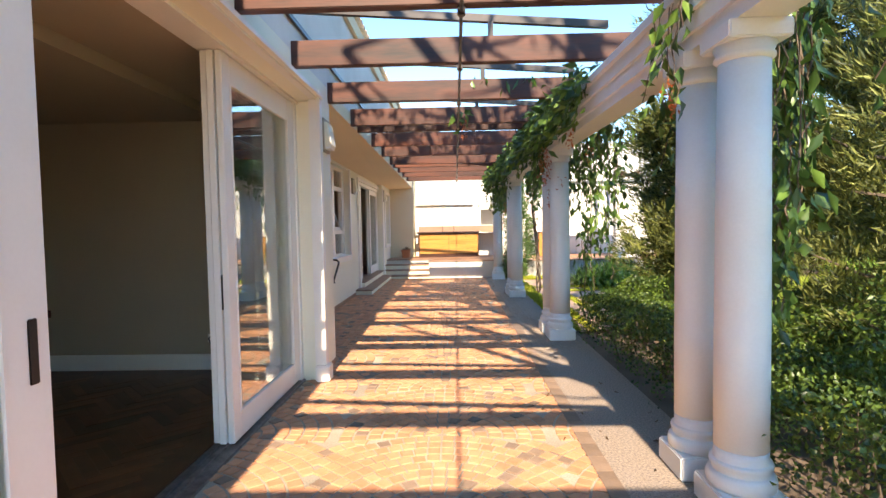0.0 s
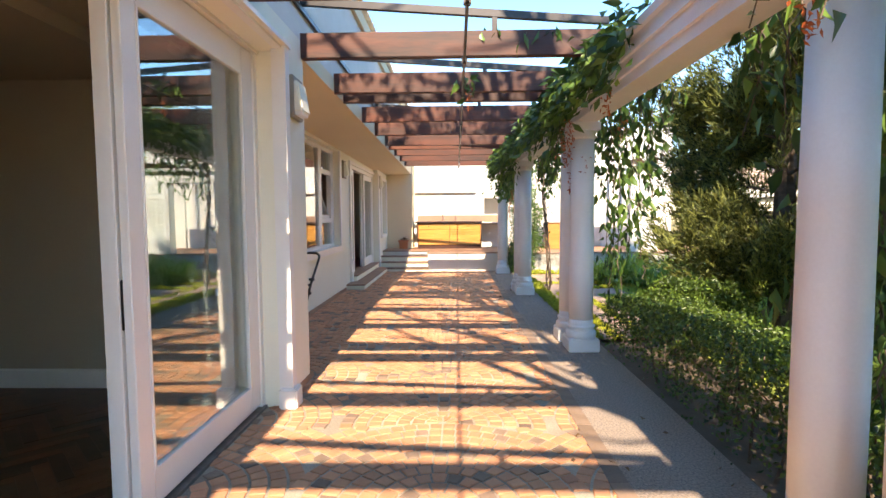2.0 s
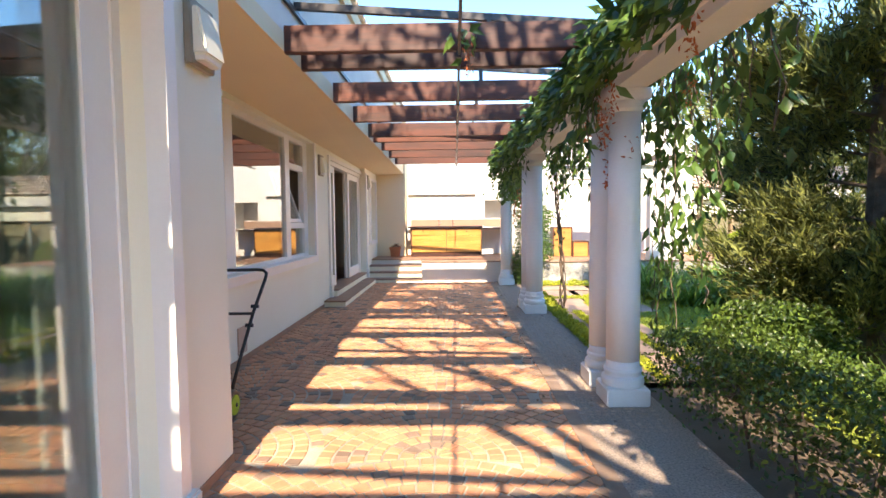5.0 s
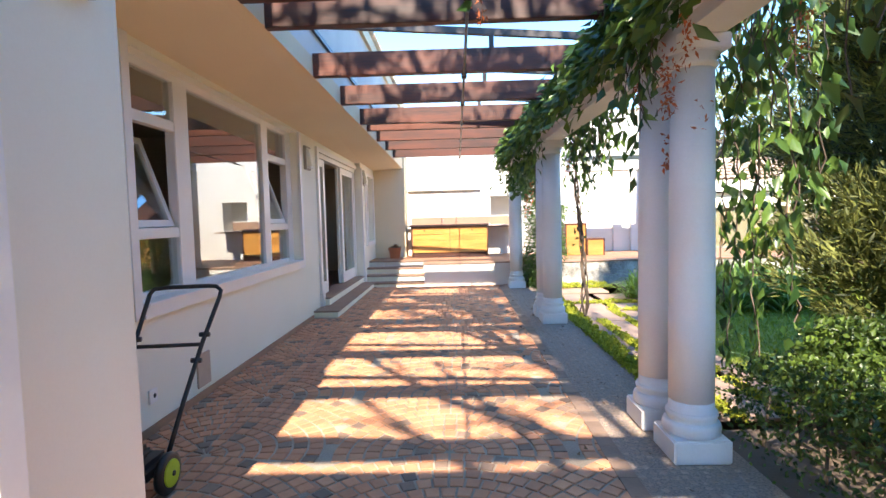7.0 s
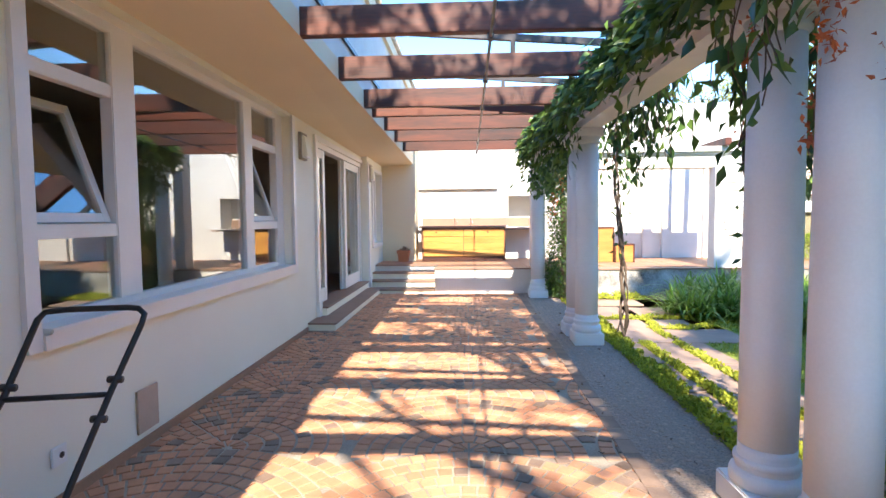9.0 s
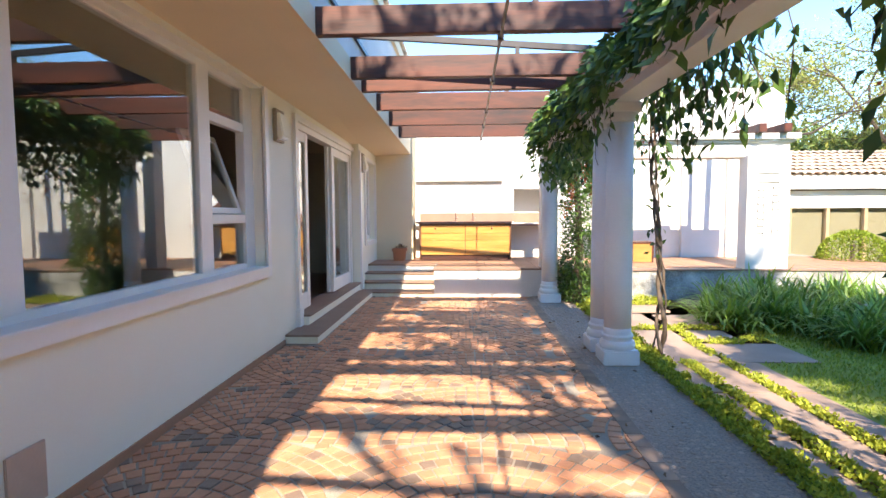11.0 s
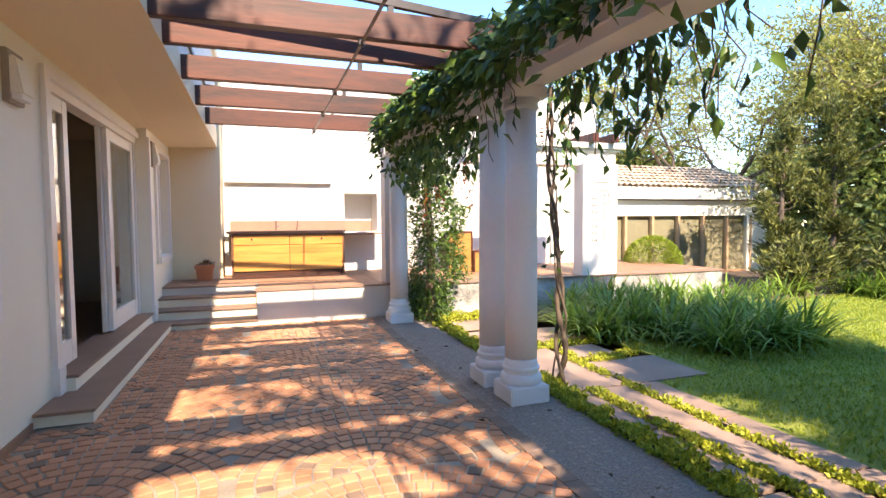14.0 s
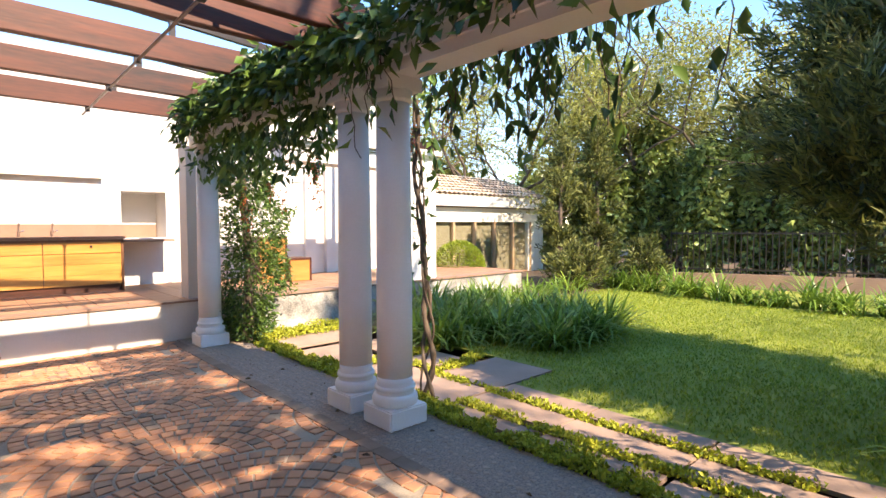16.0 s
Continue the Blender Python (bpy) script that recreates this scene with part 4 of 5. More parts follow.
# conifers
def conifer(x, y, h, r, count, low=0.25, lean=0.0, spray=1.0, label="tall cypress with ragged olive green sprays"):
    ob = thing("conifer", (x, y, -0.04), label, "tree", "conifers")
    bm = bmesh.new()
    tube(bm, [(0, 0, 0), (0.03, 0.02, h * 0.3), (lean * 0.4, 0, h * 0.6), (lean, 0, h * 0.97)], [0.11 * h / 5, 0.085 * h / 5, 0.05 * h / 5, 0.01], 9)
    part("trunk", bm, BARK, ob)
    bm = bmesh.new()
    limbs = []
    for k in range(46):
        z = h * (0.06 + 0.86 * (k + rng.uniform(0, 1)) / 46)
        a = rng.uniform(0, 2 * math.pi)
        q = z / h
        rr = r * (min(1, 0.75 + 1.2 * q) if q < 0.3 else 1.03 - 0.9 * ((q - 0.3) / 0.7) ** 1.5) * rng.uniform(0.6, 1.12)
        e = (rr * math.cos(a) + lean * q, rr * math.sin(a), z + rr * rng.uniform(0.1, 0.55))
        m = (0.5 * e[0], 0.5 * e[1], z + 0.12 * rr)
        tube(bm, [(lean * q * 0.9, 0, z), m, e], [0.022, 0.014, 0.005], 5)
        limbs.append(((lean * q, 0, z), m, e))
    tagged(part("branchwork", bm, BARK, ob), kind="stuff")
    m = max(260, count // 46)                 # tufts along the limbs
    k = rng.integers(0, len(limbs), m)
    t = rng.uniform(0.3, 1.05, m)[:, None] ** 0.7
    A, B, C = (np.array([l[i] for l in limbs])[k] for i in range(3))
    tuft = (1 - t) ** 2 * A + 2 * t * (1 - t) * B + t * t * C + rng.normal(size=(m, 3)) * r * (0.14, 0.14, 0.13)
    grow = tuft * (1, 1, 0) / r + rng.normal(size=(m, 3)) * 0.35 + (0, 0, 0.75)
    j = rng.integers(0, m, count)
    s = rng.uniform(0, 1, (count, 1))
    p = tuft[j] + grow[j] * s * 0.17 + rng.normal(size=(count, 3)) * 0.042
    w = grow[j] + rng.normal(size=(count, 3)) * 0.55
    keep = p[:, 2] > low
    p, w = p[keep], w[keep]
    leaf_cloud("crown", p, w, rng.uniform(0.07, 0.14, len(p)) * spray ** 0.5, rng.uniform(0.010, 0.022, len(p)) * spray, CONIFER, ob)
    return ob


conifer(4.05, 7.7, 6.8, 1.4, 165000, 0.3, 0.0, 1.15)
conifer(5.0, 5.7, 6.0, 1.1, 60000, 1.1, 0.0, 1.1)
conifer(3.7, 4.2, 4.0, 0.9, 24000, 0.4)
conifer(9.95, 15.4, 3.8, 0.36, 9000, 0.3, 0.12, 1.9)
conifer(10.85, 14.9, 4.1, 0.36, 9000, 0.3, 0.0, 1.9)
conifer(10.4, 13.4, 1.1, 0.4, 2000, 0.05, 0, 1.8, "low feathery conifer beside the fence")
conifer(9.4, 14.5, 0.9, 0.6, 3000, 0.05, 0, 2.0, "low spreading conifer under the cypresses")


# leafy shrubs and trees
def leafy(x, y, rx, rz, cz, count, size, mat, name, label, trunk=0.09):
    ob = thing(name, (x, y, -0.04), label, "tree" if "tree" in name else "bush")
    d = rng.normal(size=(count, 3))
    d /= np.linalg.norm(d, axis=1, keepdims=True)
    lumps = rng.normal(size=(26, 3))
    lumps /= np.linalg.norm(lumps, axis=1, keepdims=True)
    near = (d @ lumps.T).max(1)
    rad = (0.62 + 0.42 * near ** 6) * rng.uniform(0.72, 1.05, count)
    p = d * rad[:, None] * (rx, rx, rz) + (0, 0, cz)
    p = p[p[:, 2] > 0.02]
    leaf_cloud("crown", p, scatter_way(len(p), 0.5, 1.0), rng.uniform(0.6, 1.2, len(p)) * size, rng.uniform(0.3, 0.6, len(p)) * size, mat, ob)
    bm = bmesh.new()
    tube(bm, [(0, 0, 0), (0.05, 0, cz * 0.5), (0, 0.05, cz)], [trunk, trunk * 0.8, trunk * 0.5], 8)
    for k in range(9):
        a, q = rng.uniform(0, 6.28), rng.uniform(0.35, 0.95)
        tube(bm, [(0.03, 0.02, cz * q), (rx * 0.35 * math.cos(a), rx * 0.35 * math.sin(a), cz * q + rz * 0.25), (rx * 0.75 * math.cos(a), rx * 0.75 * math.sin(a), cz * q + rz * rng.uniform(0.3, 0.5))], [trunk * 0.4, trunk * 0.25, 0.01], 6)
    part("trunk", bm, BARK, ob)
    return ob


GLOBE = leaf_material("clipped globe leaf", (0.30, 0.38, 0.03), (0.14, 0.21, 0.02), 0.3, 0.5)
globe = thing("clipped_bush", (7.6, 16.6, 0.4), "clipped round yellow-green bush on the raised terrace", "bush")
d = rng.normal(size=(9000, 3))
d /= np.linalg.norm(d, axis=1, keepdims=True)
leaf_cloud("crown", d * rng.uniform(0.93, 1.03, (9000, 1)) * (0.60, 0.60, 0.6) + (0, 0, 0.06), d + scatter_way(9000, 0, 0.5), rng.uniform(0.03, 0.055, 9000), rng.uniform(0.02, 0.035, 9000), GLOBE, globe)
part("stem", lathe(bmesh.new(), [(0.05, -0.4), (0.04, 0.4)], seg=8), BARK, globe)
for a in ((13.6, 16.4, 0.9, 2.3, 2.1), (14.6, 15.2, 0.8, 2.6, 2.4), (14.2, 13.6, 0.7, 2.2, 2.0), (15.2, 12.4, 0.9, 2.7, 2.4), (14.6, 11.0, 0.75, 2.1, 2.0), (15.6, 9.8, 1.0, 2.6, 2.3), (15.0, 8.2, 0.8, 2.2, 2.0), (15.8, 6.6, 1.1, 2.6, 2.3), (15.4, 4.6, 1.2, 2.4, 2.2)):
    leafy(*a, 4800, 0.24, IVY, "ivy_tree", "dark tree trunk overgrown with broad ivy leaves", 0.16)
for a in ((21, 22, 4, 2.4, 2.4), (24, 16, 4.5, 2.6, 2.6), (24, 9, 4.5, 2.7, 2.7), (24, 2, 4.5, 3, 2.8), (14, 27, 4, 2.4, 2.6), (6, 27, 4, 2.4, 2.6), (20, -4, 5, 3.4, 3.4), (9, -8, 3.5, 3, 3.2), (14, -5, 4, 3.2, 3.4)):
    leafy(*a, 9000, 0.34, IVY, "garden_tree", "dense dark green garden tree", 0.22)
for a in ((2.9, 4.2, 0.5, 0.4, 0.45), (2.5, 6.9, 0.45, 0.4, 0.45), (3.0, 7.3, 0.5, 0.4, 0.4), (5.2, 7.4, 0.5, 0.35, 0.35), (2.9, 3.0, 0.6, 0.7, 0.7)):
    leafy(*a, 5200, 0.06, HEDGE, "shrub", "loose green garden shrub behind the hedge", 0.03)


# wide feathery trees
def feathery(x, y, h, r, seed, count, clear=1.5, flat=0.6):
    g = np.random.default_rng(seed)
    ob = thing("feathery_tree", (x, y, -0.05), "wide feathery tree with bare twisting limbs", "tree", "feathery trees")
    bm = bmesh.new()
    tips = []

    def grow(p, d, length, rad, depth):
        q = p + d * length
        if depth and q.z < clear - 1.2:
            return
        m = (p + q) / 2 + Vector(g.normal(size=3)) * length * 0.07
        tube(bm, [p, m, q], [rad, rad * 0.82, rad * 0.62], 6)
        if depth >= 2:
            tips.append((m, q))
        if depth == 4:
            return
        for k in range(3 if depth < 3 else 2):
            nd = (d * 0.75 + Vector(g.normal(size=3)) * 0.6 + Vector((0, 0, 0.12)))
            nd.z *= flat if depth else 1.0          # spreading crown
            nd.normalize()
            grow(q, nd, length * g.uniform(0.6, 0.85), rad * 0.58, depth + 1) if q.z > 0.3 * h else None

    for k in range(3):
        a = 2.1 * k + g.uniform(0, 1)
        grow(Vector((0, 0, 0)), Vector((0.35 * math.cos(a), 0.35 * math.sin(a), 1)).normalized(), h * 0.42, 0.11, 0)
    part("trunk", bm, BARK, ob)
    A, B = (np.array([t[i] for t in tips]) for i in (0, 1))
    k = g.integers(0, len(tips), count)
    p = A[k] + (B - A)[k] * g.uniform(0.2, 1.3, (count, 1)) + g.normal(size=(count, 3)) * (r * 0.11, r * 0.11, r * 0.045)
    p = p[p[:, 2] > clear]
    n = len(p)
    leaf_cloud("crown", p, scatter_way(n, 0.2, 1.0), g.uniform(0.08, 0.18, n), g.uniform(0.03, 0.06, n), FEATHER, ob)


feathery(7.4, -3.4, 10.5, 4.2, 21, 8000, 6.4, 1.0)


def overhanging_tree(x, y, seed):
    """A tall tree behind the start, its long limbs reaching over the pergola."""
    g = np.random.default_rng(seed)
    ob = thing("shade_tree", (x, y, -0.05), "tall leafy tree reaching over the pergola", "tree")
    bm = bmesh.new()
    tube(bm, [(0, 0, 0), (-0.1, 0.1, 2.2), (-0.35, 0.5, 4.2), (-0.9, 1.2, 6.0)], [0.24, 0.2, 0.16, 0.12], 10)
    part("trunk", bm, BARK, ob)
    P = []
    for k in range(10):
        tip = Vector((-4.3 + 2.8 * ((0.618 * k + 0.2) % 1), 2.3 + 0.72 * k + g.uniform(-0.3, 0.3), g.uniform(6.4, 8.0)))
        start = Vector((-0.9, 1.2, 6.0)) if k > 2 else Vector((-0.35, 0.5, 4.2))
        mid = start.lerp(tip, 0.5) + Vector((g.uniform(-0.5, 0.5), 0, g.uniform(-0.2, 0.4)))
        bm = bmesh.new()
        tube(bm, [start, mid, tip], [0.085, 0.06, 0.03], 7)
        for j in range(9):
            a = start.lerp(mid, 0.4).lerp(tip, (j + 1) / 9)
            b = a + Vector((g.uniform(-1.2, 1.0), g.uniform(-0.6, 0.9), g.uniform(-0.4, 0.7)))
            tube(bm, [a, (a + b) / 2 + Vector(g.normal(size=3)) * 0.08, b], [0.03, 0.02, 0.008], 5)
            for q in (0.55, 0.8, 1.0):
                c = np.array(a.lerp(b, q))
                n = int(g.uniform(5, 28) * (0.35 + 0.22 * j) * (0.6 + 0.14 * k) * (1.7 if k > 4 else 1.0) * min(1, max(0, (a.y - 4.4) / 0.9)))
                P.append(c + g.normal(size=(n, 3)) * g.uniform(0.1, 0.24))
        part("limb", bm, BARK, ob)
    P = np.concatenate(P)
    leaf_cloud("crown", P, scatter_way(len(P), 0.5, 1.0), g.uniform(0.09, 0.17, len(P)), g.uniform(0.04, 0.075, len(P)), VINE, ob)


overhanging_tree(2.9, -2.4, 17)
feathery(13.0, 20.5, 6.5, 4.0, 3, 22000)
feathery(16.5, 15.5, 6.2, 4.5, 5, 22000)
feathery(15.2, 9.8, 6.6, 4.5, 8, 26000, 4.0)
feathery(14.8, 14.6, 6.6, 4.5, 31, 26000, 4.0)
feathery(8.5, 24.0, 6.5, 4.0, 11, 16000)

# garden fence
fence = thing("garden_fence", (0, 0, 0), "dark metal bar fence on a low garden wall", "fence")
a, b = Vector((11.3, 13.2)), Vector((13.3, 8.0))
ang = math.degrees(math.atan2(b.y - a.y, b.x - a.x))
ln = (b - a).length
part("low_wall", boxes((0, -0.12, -0.1, ln, 0.12, 0.32)), STONE_TREAD, fence, "brown low wall").matrix_basis = pose(a.x, a.y, 0, 0, 0, ang)
for z in (0.4, 1.22):
    part("rail", boxes((0, -0.018, z, ln, 0.018, z + 0.035)), DARK_METAL, fence).matrix_basis = pose(a.x, a.y, 0, 0, 0, ang)
bar = mesh_of("bar", lathe(bmesh.new(), [(0.011, 0.32), (0.011, 1.3)], seg=6), DARK_METAL)
for k in range(int(ln / 0.12)):
    o = new("bar", bar)
    o.parent = fence
    o.matrix_basis = pose(a.x + (b.x - a.x) * k * 0.12 / ln, a.y + (b.y - a.y) * k * 0.12 / ln, 0)


# ---- climbing vine ----
vine = thing("climbing_vine", (0, 0, 0), "leafy green climbing vine hanging over the white beam", "vine")
P, Wd = [], []


def strand(p, n, sp, wd, down=0.7):
    q = np.asarray(p)[None, :] + rng.normal(size=(n, 3)) * sp
    P.append(q)
    w = scatter_way(n, down, 0.6) + np.asarray(wd)
    Wd.append(w)


stems = bmesh.new()
for y in np.arange(4.7, 14.5, 0.07):       # mat of leaves on top and over the inner face
    thick = np.interp(y, [4.7, 5.3, 6.5, 7.6, 9.5, 10.3, 11.0, 12.2, 14.5], [0.25, 0.7, 0.9, 1.0, 0.75, 0.6, 0.9, 1.5, 1.0])
    x = col_x(y)
    strand((x - 0.18, y, 2.84), int(22 * thick), (0.07, 0.05, 0.06), (-0.7, 0, 0))
    strand((x - 0.27, y, 2.66), int(20 * thick), (0.05, 0.05, 0.10), (-0.8, 0, -0.3))
    strand((x, y, 2.86), int(5 * thick), (0.16, 0.05, 0.05), (0, 0, 0.2))
for y in np.arange(11.5, 14.3, 0.05):      # heavy curtain between the last columns
    z0 = np.interp(y, [11.5, 12.3, 13.4, 14.3], [2.2, 1.95, 1.9, 2.1])
    for k in range(10):
        strand((col_x(y) + rng.normal() * 0.13, y, rng.uniform(z0, 2.75)), 2, (0.06, 0.05, 0.08), (-0.3, 0, -0.4))
for y0, y1, lo, m in ((2.6, 4.2, 1.9, 20), (5.0, 7.0, 2.0, 26), (7.2, 8.3, 1.8, 22), (7.3, 10.7, 2.1, 30), (9.5, 10.6, 2.0, 16), (-1, 2.4, 2.1, 20), (11.2, 12.5, 2.0, 16)):   # hanging shoots outside the beam
    for k in range(m):
        y = rng.uniform(y0, y1)
        x, z1 = col_x(y) + rng.uniform(0.15, 0.34), rng.uniform(lo - 0.15, 2.45)
        pts = [(x + rng.normal() * 0.03, y + rng.normal() * 0.03, z) for z in np.linspace(2.72, z1, 5)]
        tube(stems, pts, 0.004, 4)
        for q in pts:
            strand(q, 2, (0.05, 0.05, 0.07), (0, 0, -0.6), 1.0)
for cx, cy, lo, m in ((1.78, 7.1, 0.35, 5), (1.86, 6.8, 0.9, 3), (1.72, 3.35, 0.6, 7), (1.9, 3.0, 0.9, 6), (1.95, 3.5, 0.3, 6), (1.60, 11.05, 1.75, 5), (1.66, 7.5, 1.5, 2), (1.55, 10.4, 2.0, 5)):   # long hanging trails
    for k in range(m):
        z = 2.75
        p = Vector((cx + rng.normal() * 0.07, cy + rng.normal() * 0.1, z))
        end, pts = lo + rng.uniform(0, 0.7), []
        while p.z > end:
            pts.append(p.copy())
            strand(p, 3, (0.045, 0.045, 0.04), (0, 0, -0.6), 1.0)
            p = p + Vector((rng.normal() * 0.022, rng.normal() * 0.022, -0.1))
        if len(pts) > 2:
            tube(stems, pts, 0.005, 4)
for y in (3.0, 6.9, 7.2, 10.7):            # shoots over the columns' inner side
    for k in range(7):
        p = Vector((col_x(y) - 0.22, y + rng.normal() * 0.16, 2.7))
        end, pts = rng.uniform(1.85, 2.45) + (0.25 if y == 3.0 else 0), []
        while p.z > end:
            pts.append(p.copy())
            strand(p, 1, (0.03, 0.03, 0.02), (-0.2, 0, -0.6), 1.0)
            p = p + Vector((rng.normal() * 0.015, rng.normal() * 0.03, -0.08))
        if len(pts) > 2:
            tube(stems, pts, 0.0035, 4)
for k in range(5):                         # a trail along one beam
    strand((0.25 + 0.16 * k, 5.67, 3.05), 3, (0.05, 0.01, 0.03), (0, -0.2, -0.4))
strand((0.07, 6.86, 2.93), 16, (0.07, 0.02, 0.07), (0, -0.3, -0.5))      # a sprig caught on the rod
P, Wd = np.concatenate(P), np.concatenate(Wd)
clear = np.ones(len(P), bool)              # no leaf grows through a shaft
for y in COLUMN_Y:
    clear &= (np.hypot(P[:, 0] - col_x(y), P[:, 1] - y) > 0.27) | (P[:, 2] > 2.0)
P, Wd = P[clear], Wd[clear]
n = len(P)
leaf_cloud("foliage", P, Wd, rng.uniform(0.075, 0.165, n), rng.uniform(0.035, 0.075, n), VINE, vine)
tagged(part("stemwork", stems, BARK, vine), kind="stuff")
for y, z, dx in ((3.02, 2.32, -0.2), (6.75, 2.3, -0.16), (6.7, 2.1, 0.0), (6.9, 1.95, -0.1), (7.3, 2.2, 0.2), (6.2, 2.4, 0.22), (10.5, 2.3, 0.22), (3.4, 2.2, 0.25), (11.7, 2.0, -0.1), (12.6, 1.9, -0.05), (13.8, 1.7, 0.2), (13.9, 1.9, 0.25), (5.2, 2.45, -0.24), (6.3, 2.4, -0.26), (7.0, 1.75, 0.05), (6.84, 2.84, -1.22), (6.5, 2.35, -0.27), (6.62, 2.2, -0.22), (7.15, 2.35, -0.2), (7.6, 2.3, 0.24), (8.0, 2.1, 0.26), (10.9, 2.2, 0.24), (11.9, 1.8, 0.05), (12.2, 1.75, -0.12), (13.2, 1.6, 0.0)):
    F = []
    for k in range(34):
        t = rng.uniform(0, 1)
        F.append((col_x(y) + dx + rng.normal() * 0.028 * (1.2 - t), y + rng.normal() * 0.028, z - 0.22 * t))
    flower = leaf_cloud("flower", F, scatter_way(len(F), 0.8, 0.8), rng.uniform(0.025, 0.05, len(F)), rng.uniform(0.012, 0.02, len(F)), FLOWER, vine, label="hanging orange flower tassel")
    tagged(flower, kind="stuff")


def twisted(x, y, top, r, label):
    ob = thing("vine_trunk", (x, y, -0.04), label, "vine", "vine trunks")
    bm = bmesh.new()
    for ph, rr, wide in ((0, r, 0.018), (2.6, r * 0.7, 0.022), (4.4, r * 0.4, 0.03)):
        pts = [((wide + 0.05 * math.exp(-3 * z)) * math.sin(z * 6.3 + ph) + 0.03 * math.sin(2.3 * z) - 0.09 * z / top, (wide + 0.05 * math.exp(-3 * z)) * math.cos(z * 6.3 + ph) + 0.015 * math.sin(11 * z + ph), z) for z in np.linspace(0, top, 52)]
        tube(bm, pts, [rr * (1.25 - 0.5 * k / 51) * (1 + 0.22 * math.sin(k * 1.7 + ph)) for k in range(52)], 7)
    part("stem", bm, BARK, ob, "", True)
    m = 60
    z = rng.uniform(1.0, top, m)
    leaf_cloud("foliage", np.stack([rng.normal(size=m) * 0.06 - 0.05, rng.normal(size=m) * 0.06, z], 1), scatter_way(m, 0.8), rng.uniform(0.05, 0.1, m), rng.uniform(0.03, 0.05, m), VINE, ob)


twisted(1.72, 10.98, 2.6, 0.02, "twisted bare vine trunk climbing beside a column")
twisted(1.62, 7.9, 2.6, 0.012, "thin twisted vine stem beside the path")
ob = thing("ivy_post", (1.62, 14.35, -0.04), "dense ivy climbing beside the end column", "ivy", "")
m = 9000
z = rng.uniform(0.05, 2.9, m)
a = rng.uniform(0, 2 * math.pi, m)
rr = (0.17 + 0.07 * np.sin(z * 4) + np.where((z > 0.6) & (z < 1.7), 0.22, 0.05)) * rng.uniform(0.5, 1.2, m)
leaf_cloud("foliage", np.stack([0.12 * (z > 0.6) * (z < 1.8) + rr * np.cos(a), rr * np.sin(a), z], 1), scatter_way(m, 0.4) + np.stack([np.cos(a), np.sin(a), a * 0], 1), rng.uniform(0.05, 0.1, m), rng.uniform(0.018, 0.034, m), VINE, ob)
part("stem", tube(bmesh.new(), [(0, 0, 0), (0.03, 0, 1), (-0.02, 0.03, 2), (0, 0, 2.8)], [0.07, 0.06, 0.05, 0.03]), BARK, ob)

# fallen leaves
m = 60
fx, fy = rng.uniform(0.6, 1.5, m), rng.uniform(3, 13.5, m)
tagged(leaf_cloud("fallen_leaves", np.stack([fx, fy, np.full(m, 0.006)], 1), scatter_way(m, 0, 1) * (1, 1, 0.15), rng.uniform(0.03, 0.06, m), rng.uniform(0.02, 0.03, m), DRY), "dry fallen leaves on the paving", "leaves", "", "stuff")

# ---- paving pieces, last ----
def quad_prism(corners, z0, z1, inset=0.006):
    """A brick from four corners in plan, with a chamfered top: vertices and faces."""
    c = np.asarray(corners)
    m = c.mean(0)
    t = c + (m - c) / np.maximum(np.linalg.norm(m - c, axis=1, keepdims=True), 1e-6) * inset
    v = [(*q, z0) for q in c] + [(*q, z1 - 0.003) for q in c] + [(*q, z1) for q in t]
    f = [(8, 9, 10, 11)]
    for k in range(4):
        j = (k + 1) % 4
        f += [(k, j, 4 + j, 4 + k), (4 + k, 4 + j, 8 + j, 8 + k)]
    return v, f


BRICK = material("fired clay paver", (0.64, 0.31, 0.165), (0.47, 0.20, 0.105), 0.62, 5, 0.7, 0.15, 60, spread=0.15)
GREY = material("grey clay paver", (0.30, 0.20, 0.14), (0.18, 0.12, 0.085), 0.65, 6, 0.7, 0.15, 60, spread=0.22)
FX, FP, FS = -0.12, 1.06, 1.55          # fan line, fan pitch, side spacing
centres = [(FX + FS * i, 7.92 + FP * k) for i in (-1, 0, 1) for k in range(-13, 7)]
CA = np.array(centres)


def owner(x, y):
    d = np.hypot(x - CA[:, 0], y - CA[:, 1])
    bad = (y - CA[:, 1]) < -0.12 * np.abs(x - CA[:, 0]) - 0.02
    return int(np.argmin(d + 50 * bad))


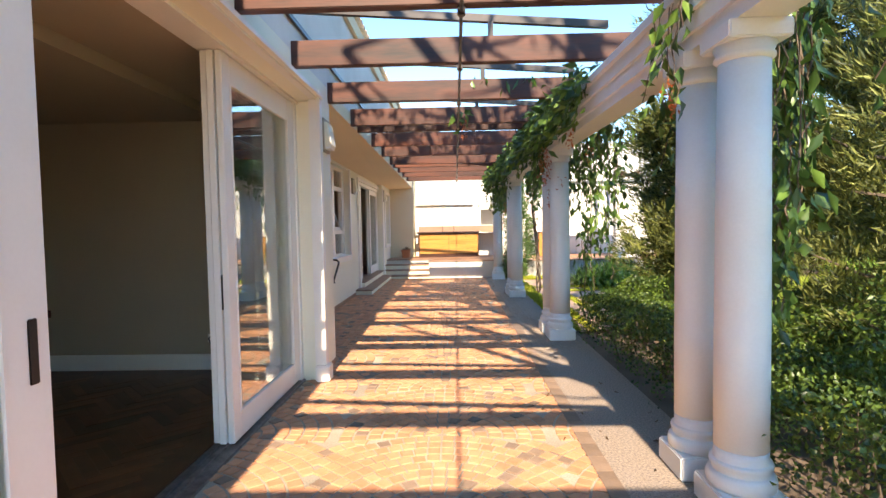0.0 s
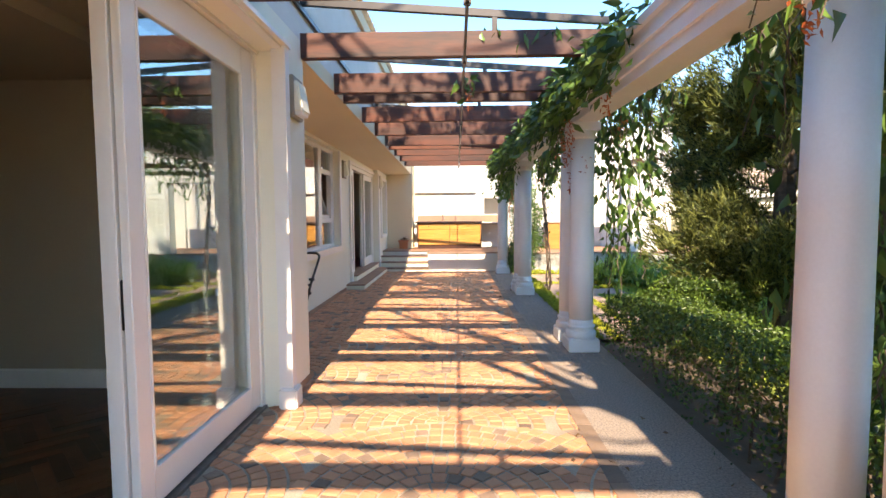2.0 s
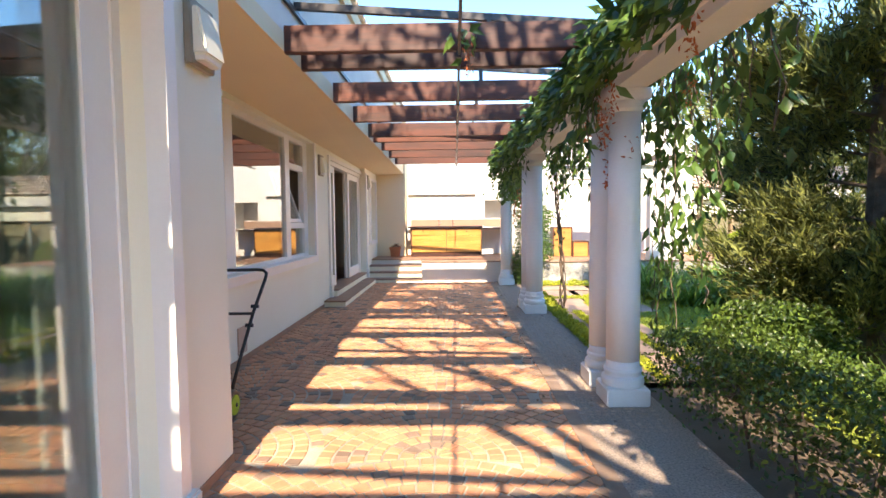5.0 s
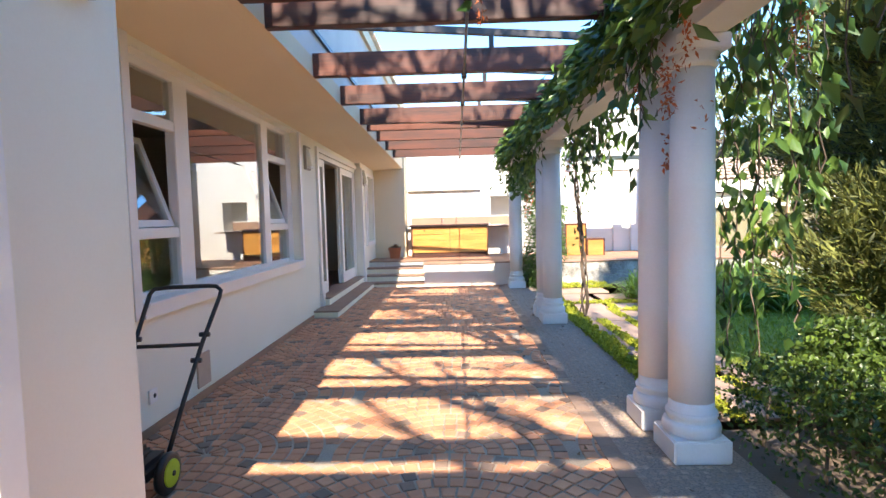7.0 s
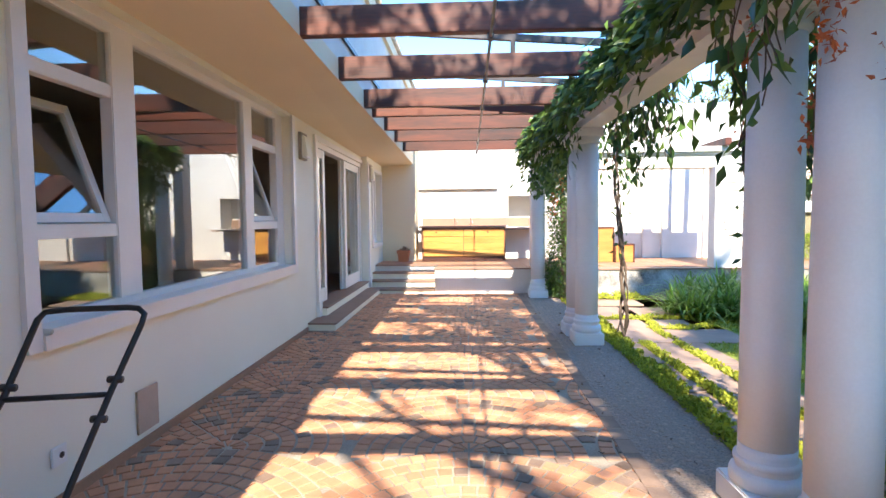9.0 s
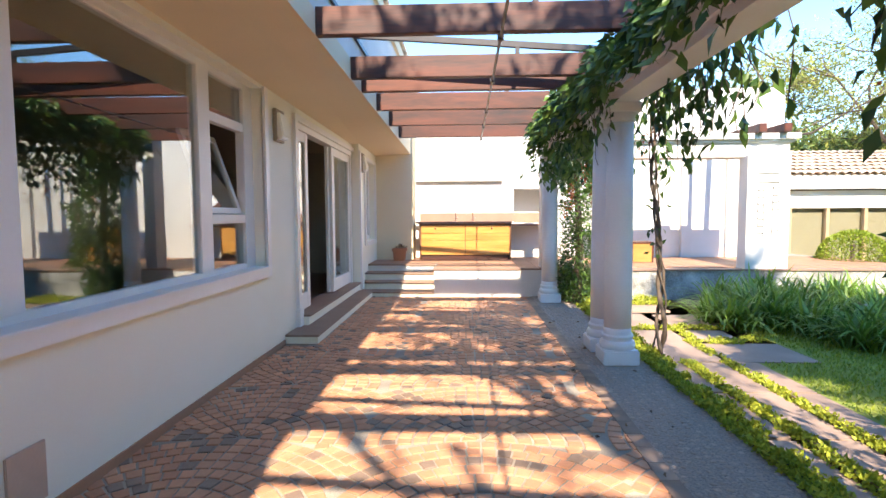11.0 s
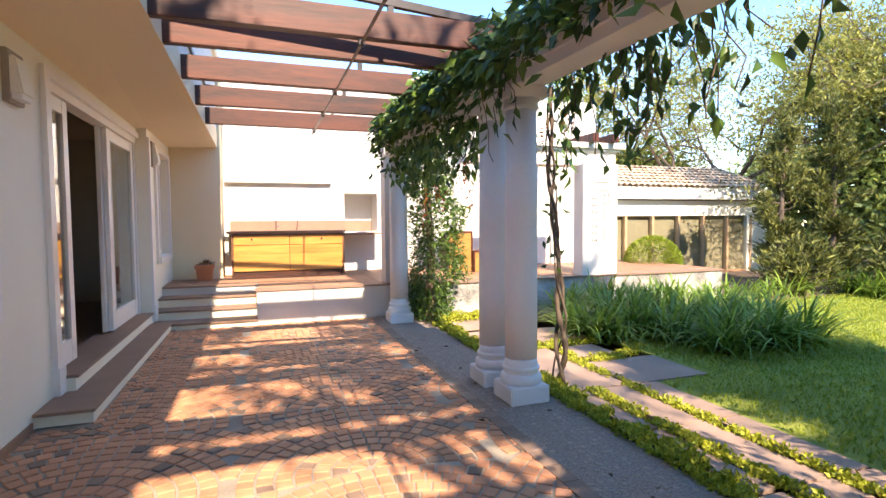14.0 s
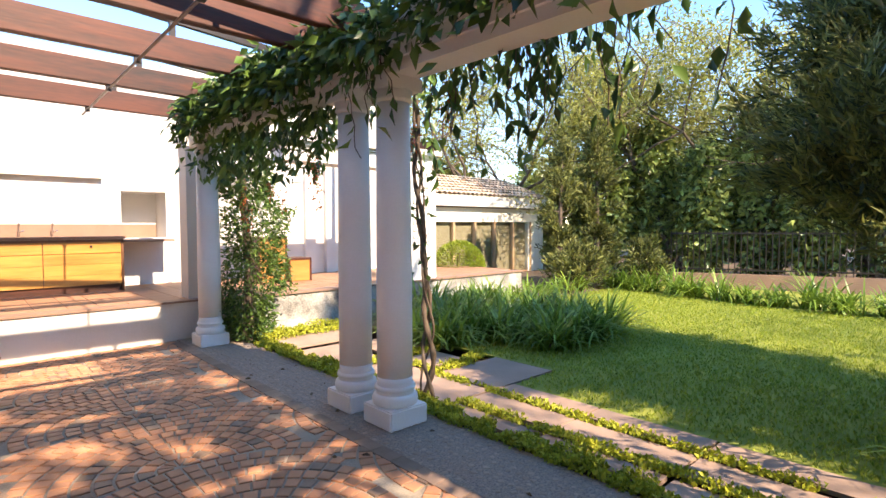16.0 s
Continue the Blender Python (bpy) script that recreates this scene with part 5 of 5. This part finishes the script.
near, far_v, far_f = [], {0: [], 1: []}, {0: [], 1: []}
for ci, (cx, cy) in enumerate(centres):
    r = 0.025
    ring = 0
    while r < 1.5:
        dr = 0.102
        cnt = max(6, int(round(math.pi * (r + dr / 2) * 1.1 / 0.09)))
        a0, a1 = -0.16, math.pi + 0.16
        for k in range(cnt):
            th0, th1 = a0 + (a1 - a0) * k / cnt, a0 + (a1 - a0) * (k + 1) / cnt
            g = 0.007
            pts = []
            for rad, th, s in ((r + 0.008, th0, 1), (r + dr - 0.008, th0, 1), (r + dr - 0.008, th1, -1), (r + 0.008, th1, -1)):
                th += s * g / rad
                pts.append((cx + rad * math.cos(th), cy + rad * math.sin(th)))
            mx, my = sum(p[0] for p in pts) / 4, sum(p[1] for p in pts) / 4
            if not (-2.24 < mx < 0.90 and -2.5 < my < 14.84) or (mx < -1.5 and my < 5.9 and mx < BLOCK - 0.1) or owner(mx, my) != ci:
                continue
            if mx < -1.86 and my > 11.36:
                continue
            pts = [(min(max(p[0], -2.26), 0.925), min(p[1], 14.87)) for p in pts][::-1]
            kind = int(rng.uniform() < 0.12)
            v, f = quad_prism(pts, -0.02, 0.0 + rng.uniform(-0.002, 0.002))
            if -1.0 < mx < 0.9 and 9.0 < my < 11.0 and len(near) < 300:
                near.append((v, f, kind))
            else:
                o = len(far_v[kind])
                far_v[kind] += v
                far_f[kind] += [tuple(i + o for i in q) for q in f]
        r += dr
        ring += 1
floor_ob = bpy.data.objects["floor"]
for v, f, kind in near:
    me = bpy.data.meshes.new("brick")
    me.from_pydata(v, [], f)
    me.materials.append((BRICK, GREY)[kind])
    new("brick", me).parent = floor_ob
for kind in (0, 1):
    me = bpy.data.meshes.new("bricks")
    me.from_pydata(far_v[kind], [], far_f[kind])
    me.materials.append((BRICK, GREY)[kind])
    ob = new("bricks", me)
    ob.parent = floor_ob
    tagged(ob, ("orange clay pavers laid in fans", "grey clay pavers scattered in the fans")[kind], "", "", "stuff")

# small setts of the strip
v, f = [], []
for i in range(10):
    for k in range(int((14.85 - 6.2) / 0.06)):
        x, y = 0.96 + 0.0595 * i + rng.uniform(-0.013, 0.013), 6.2 + 0.06 * k + rng.uniform(-0.013, 0.013)
        if rng.uniform() < 0.06:
            continue
        s, c = rng.uniform(0.016, 0.027), rng.uniform(0, 1.57)
        stone = [(x + s * rng.uniform(0.8, 1.25) * math.cos(c + 1.571 * q), y + s * rng.uniform(0.8, 1.25) * math.sin(c + 1.571 * q)) for q in range(4)]
        q, g = quad_prism(stone, -0.01, rng.uniform(0.001, 0.005), 0.008)
        f += [tuple(a + len(v) for a in h) for h in g]
        v += q
me = bpy.data.meshes.new("setts")
me.from_pydata(v, [], f)
me.materials.append(material("grey sett", (0.45, 0.33, 0.245), (0.30, 0.215, 0.16), 0.85, 30, 0.6, 0.4, 120, spread=0.16))
ob = new("setts", me)
ob.parent = bpy.data.objects["pavement"]
tagged(ob, "small uneven grey pebbles set in the strip", "", "", "stuff")

# border course along the strip, and terrace tiles
shared = mesh_of("border_brick", boxes((-0.052, -0.098, -0.02, 0.052, 0.098, 0.001)), GREY)
for k in range(80):
    y = -1.0 + 0.2 * k
    if y < 14.75:
        o = new("border_brick", shared)
        o.parent, o.matrix_basis = floor_ob, pose(0.876, y, 0.003)
tile = mesh_of("tile", boxes((-0.146, -0.146, -0.02, 0.146, 0.146, 0.0)), TERRACOTTA)
tf = bpy.data.objects["terrace_floor"]
for i in range(33):
    for j in range(8):
        x, y = -2.1 + 0.3 * i, 15.2 + 0.3 * j
        if x < -0.75 and y < 15.9:
            continue
        o = new("tile", tile)
        o.parent, o.matrix_basis = tf, pose(x, y, TZ)
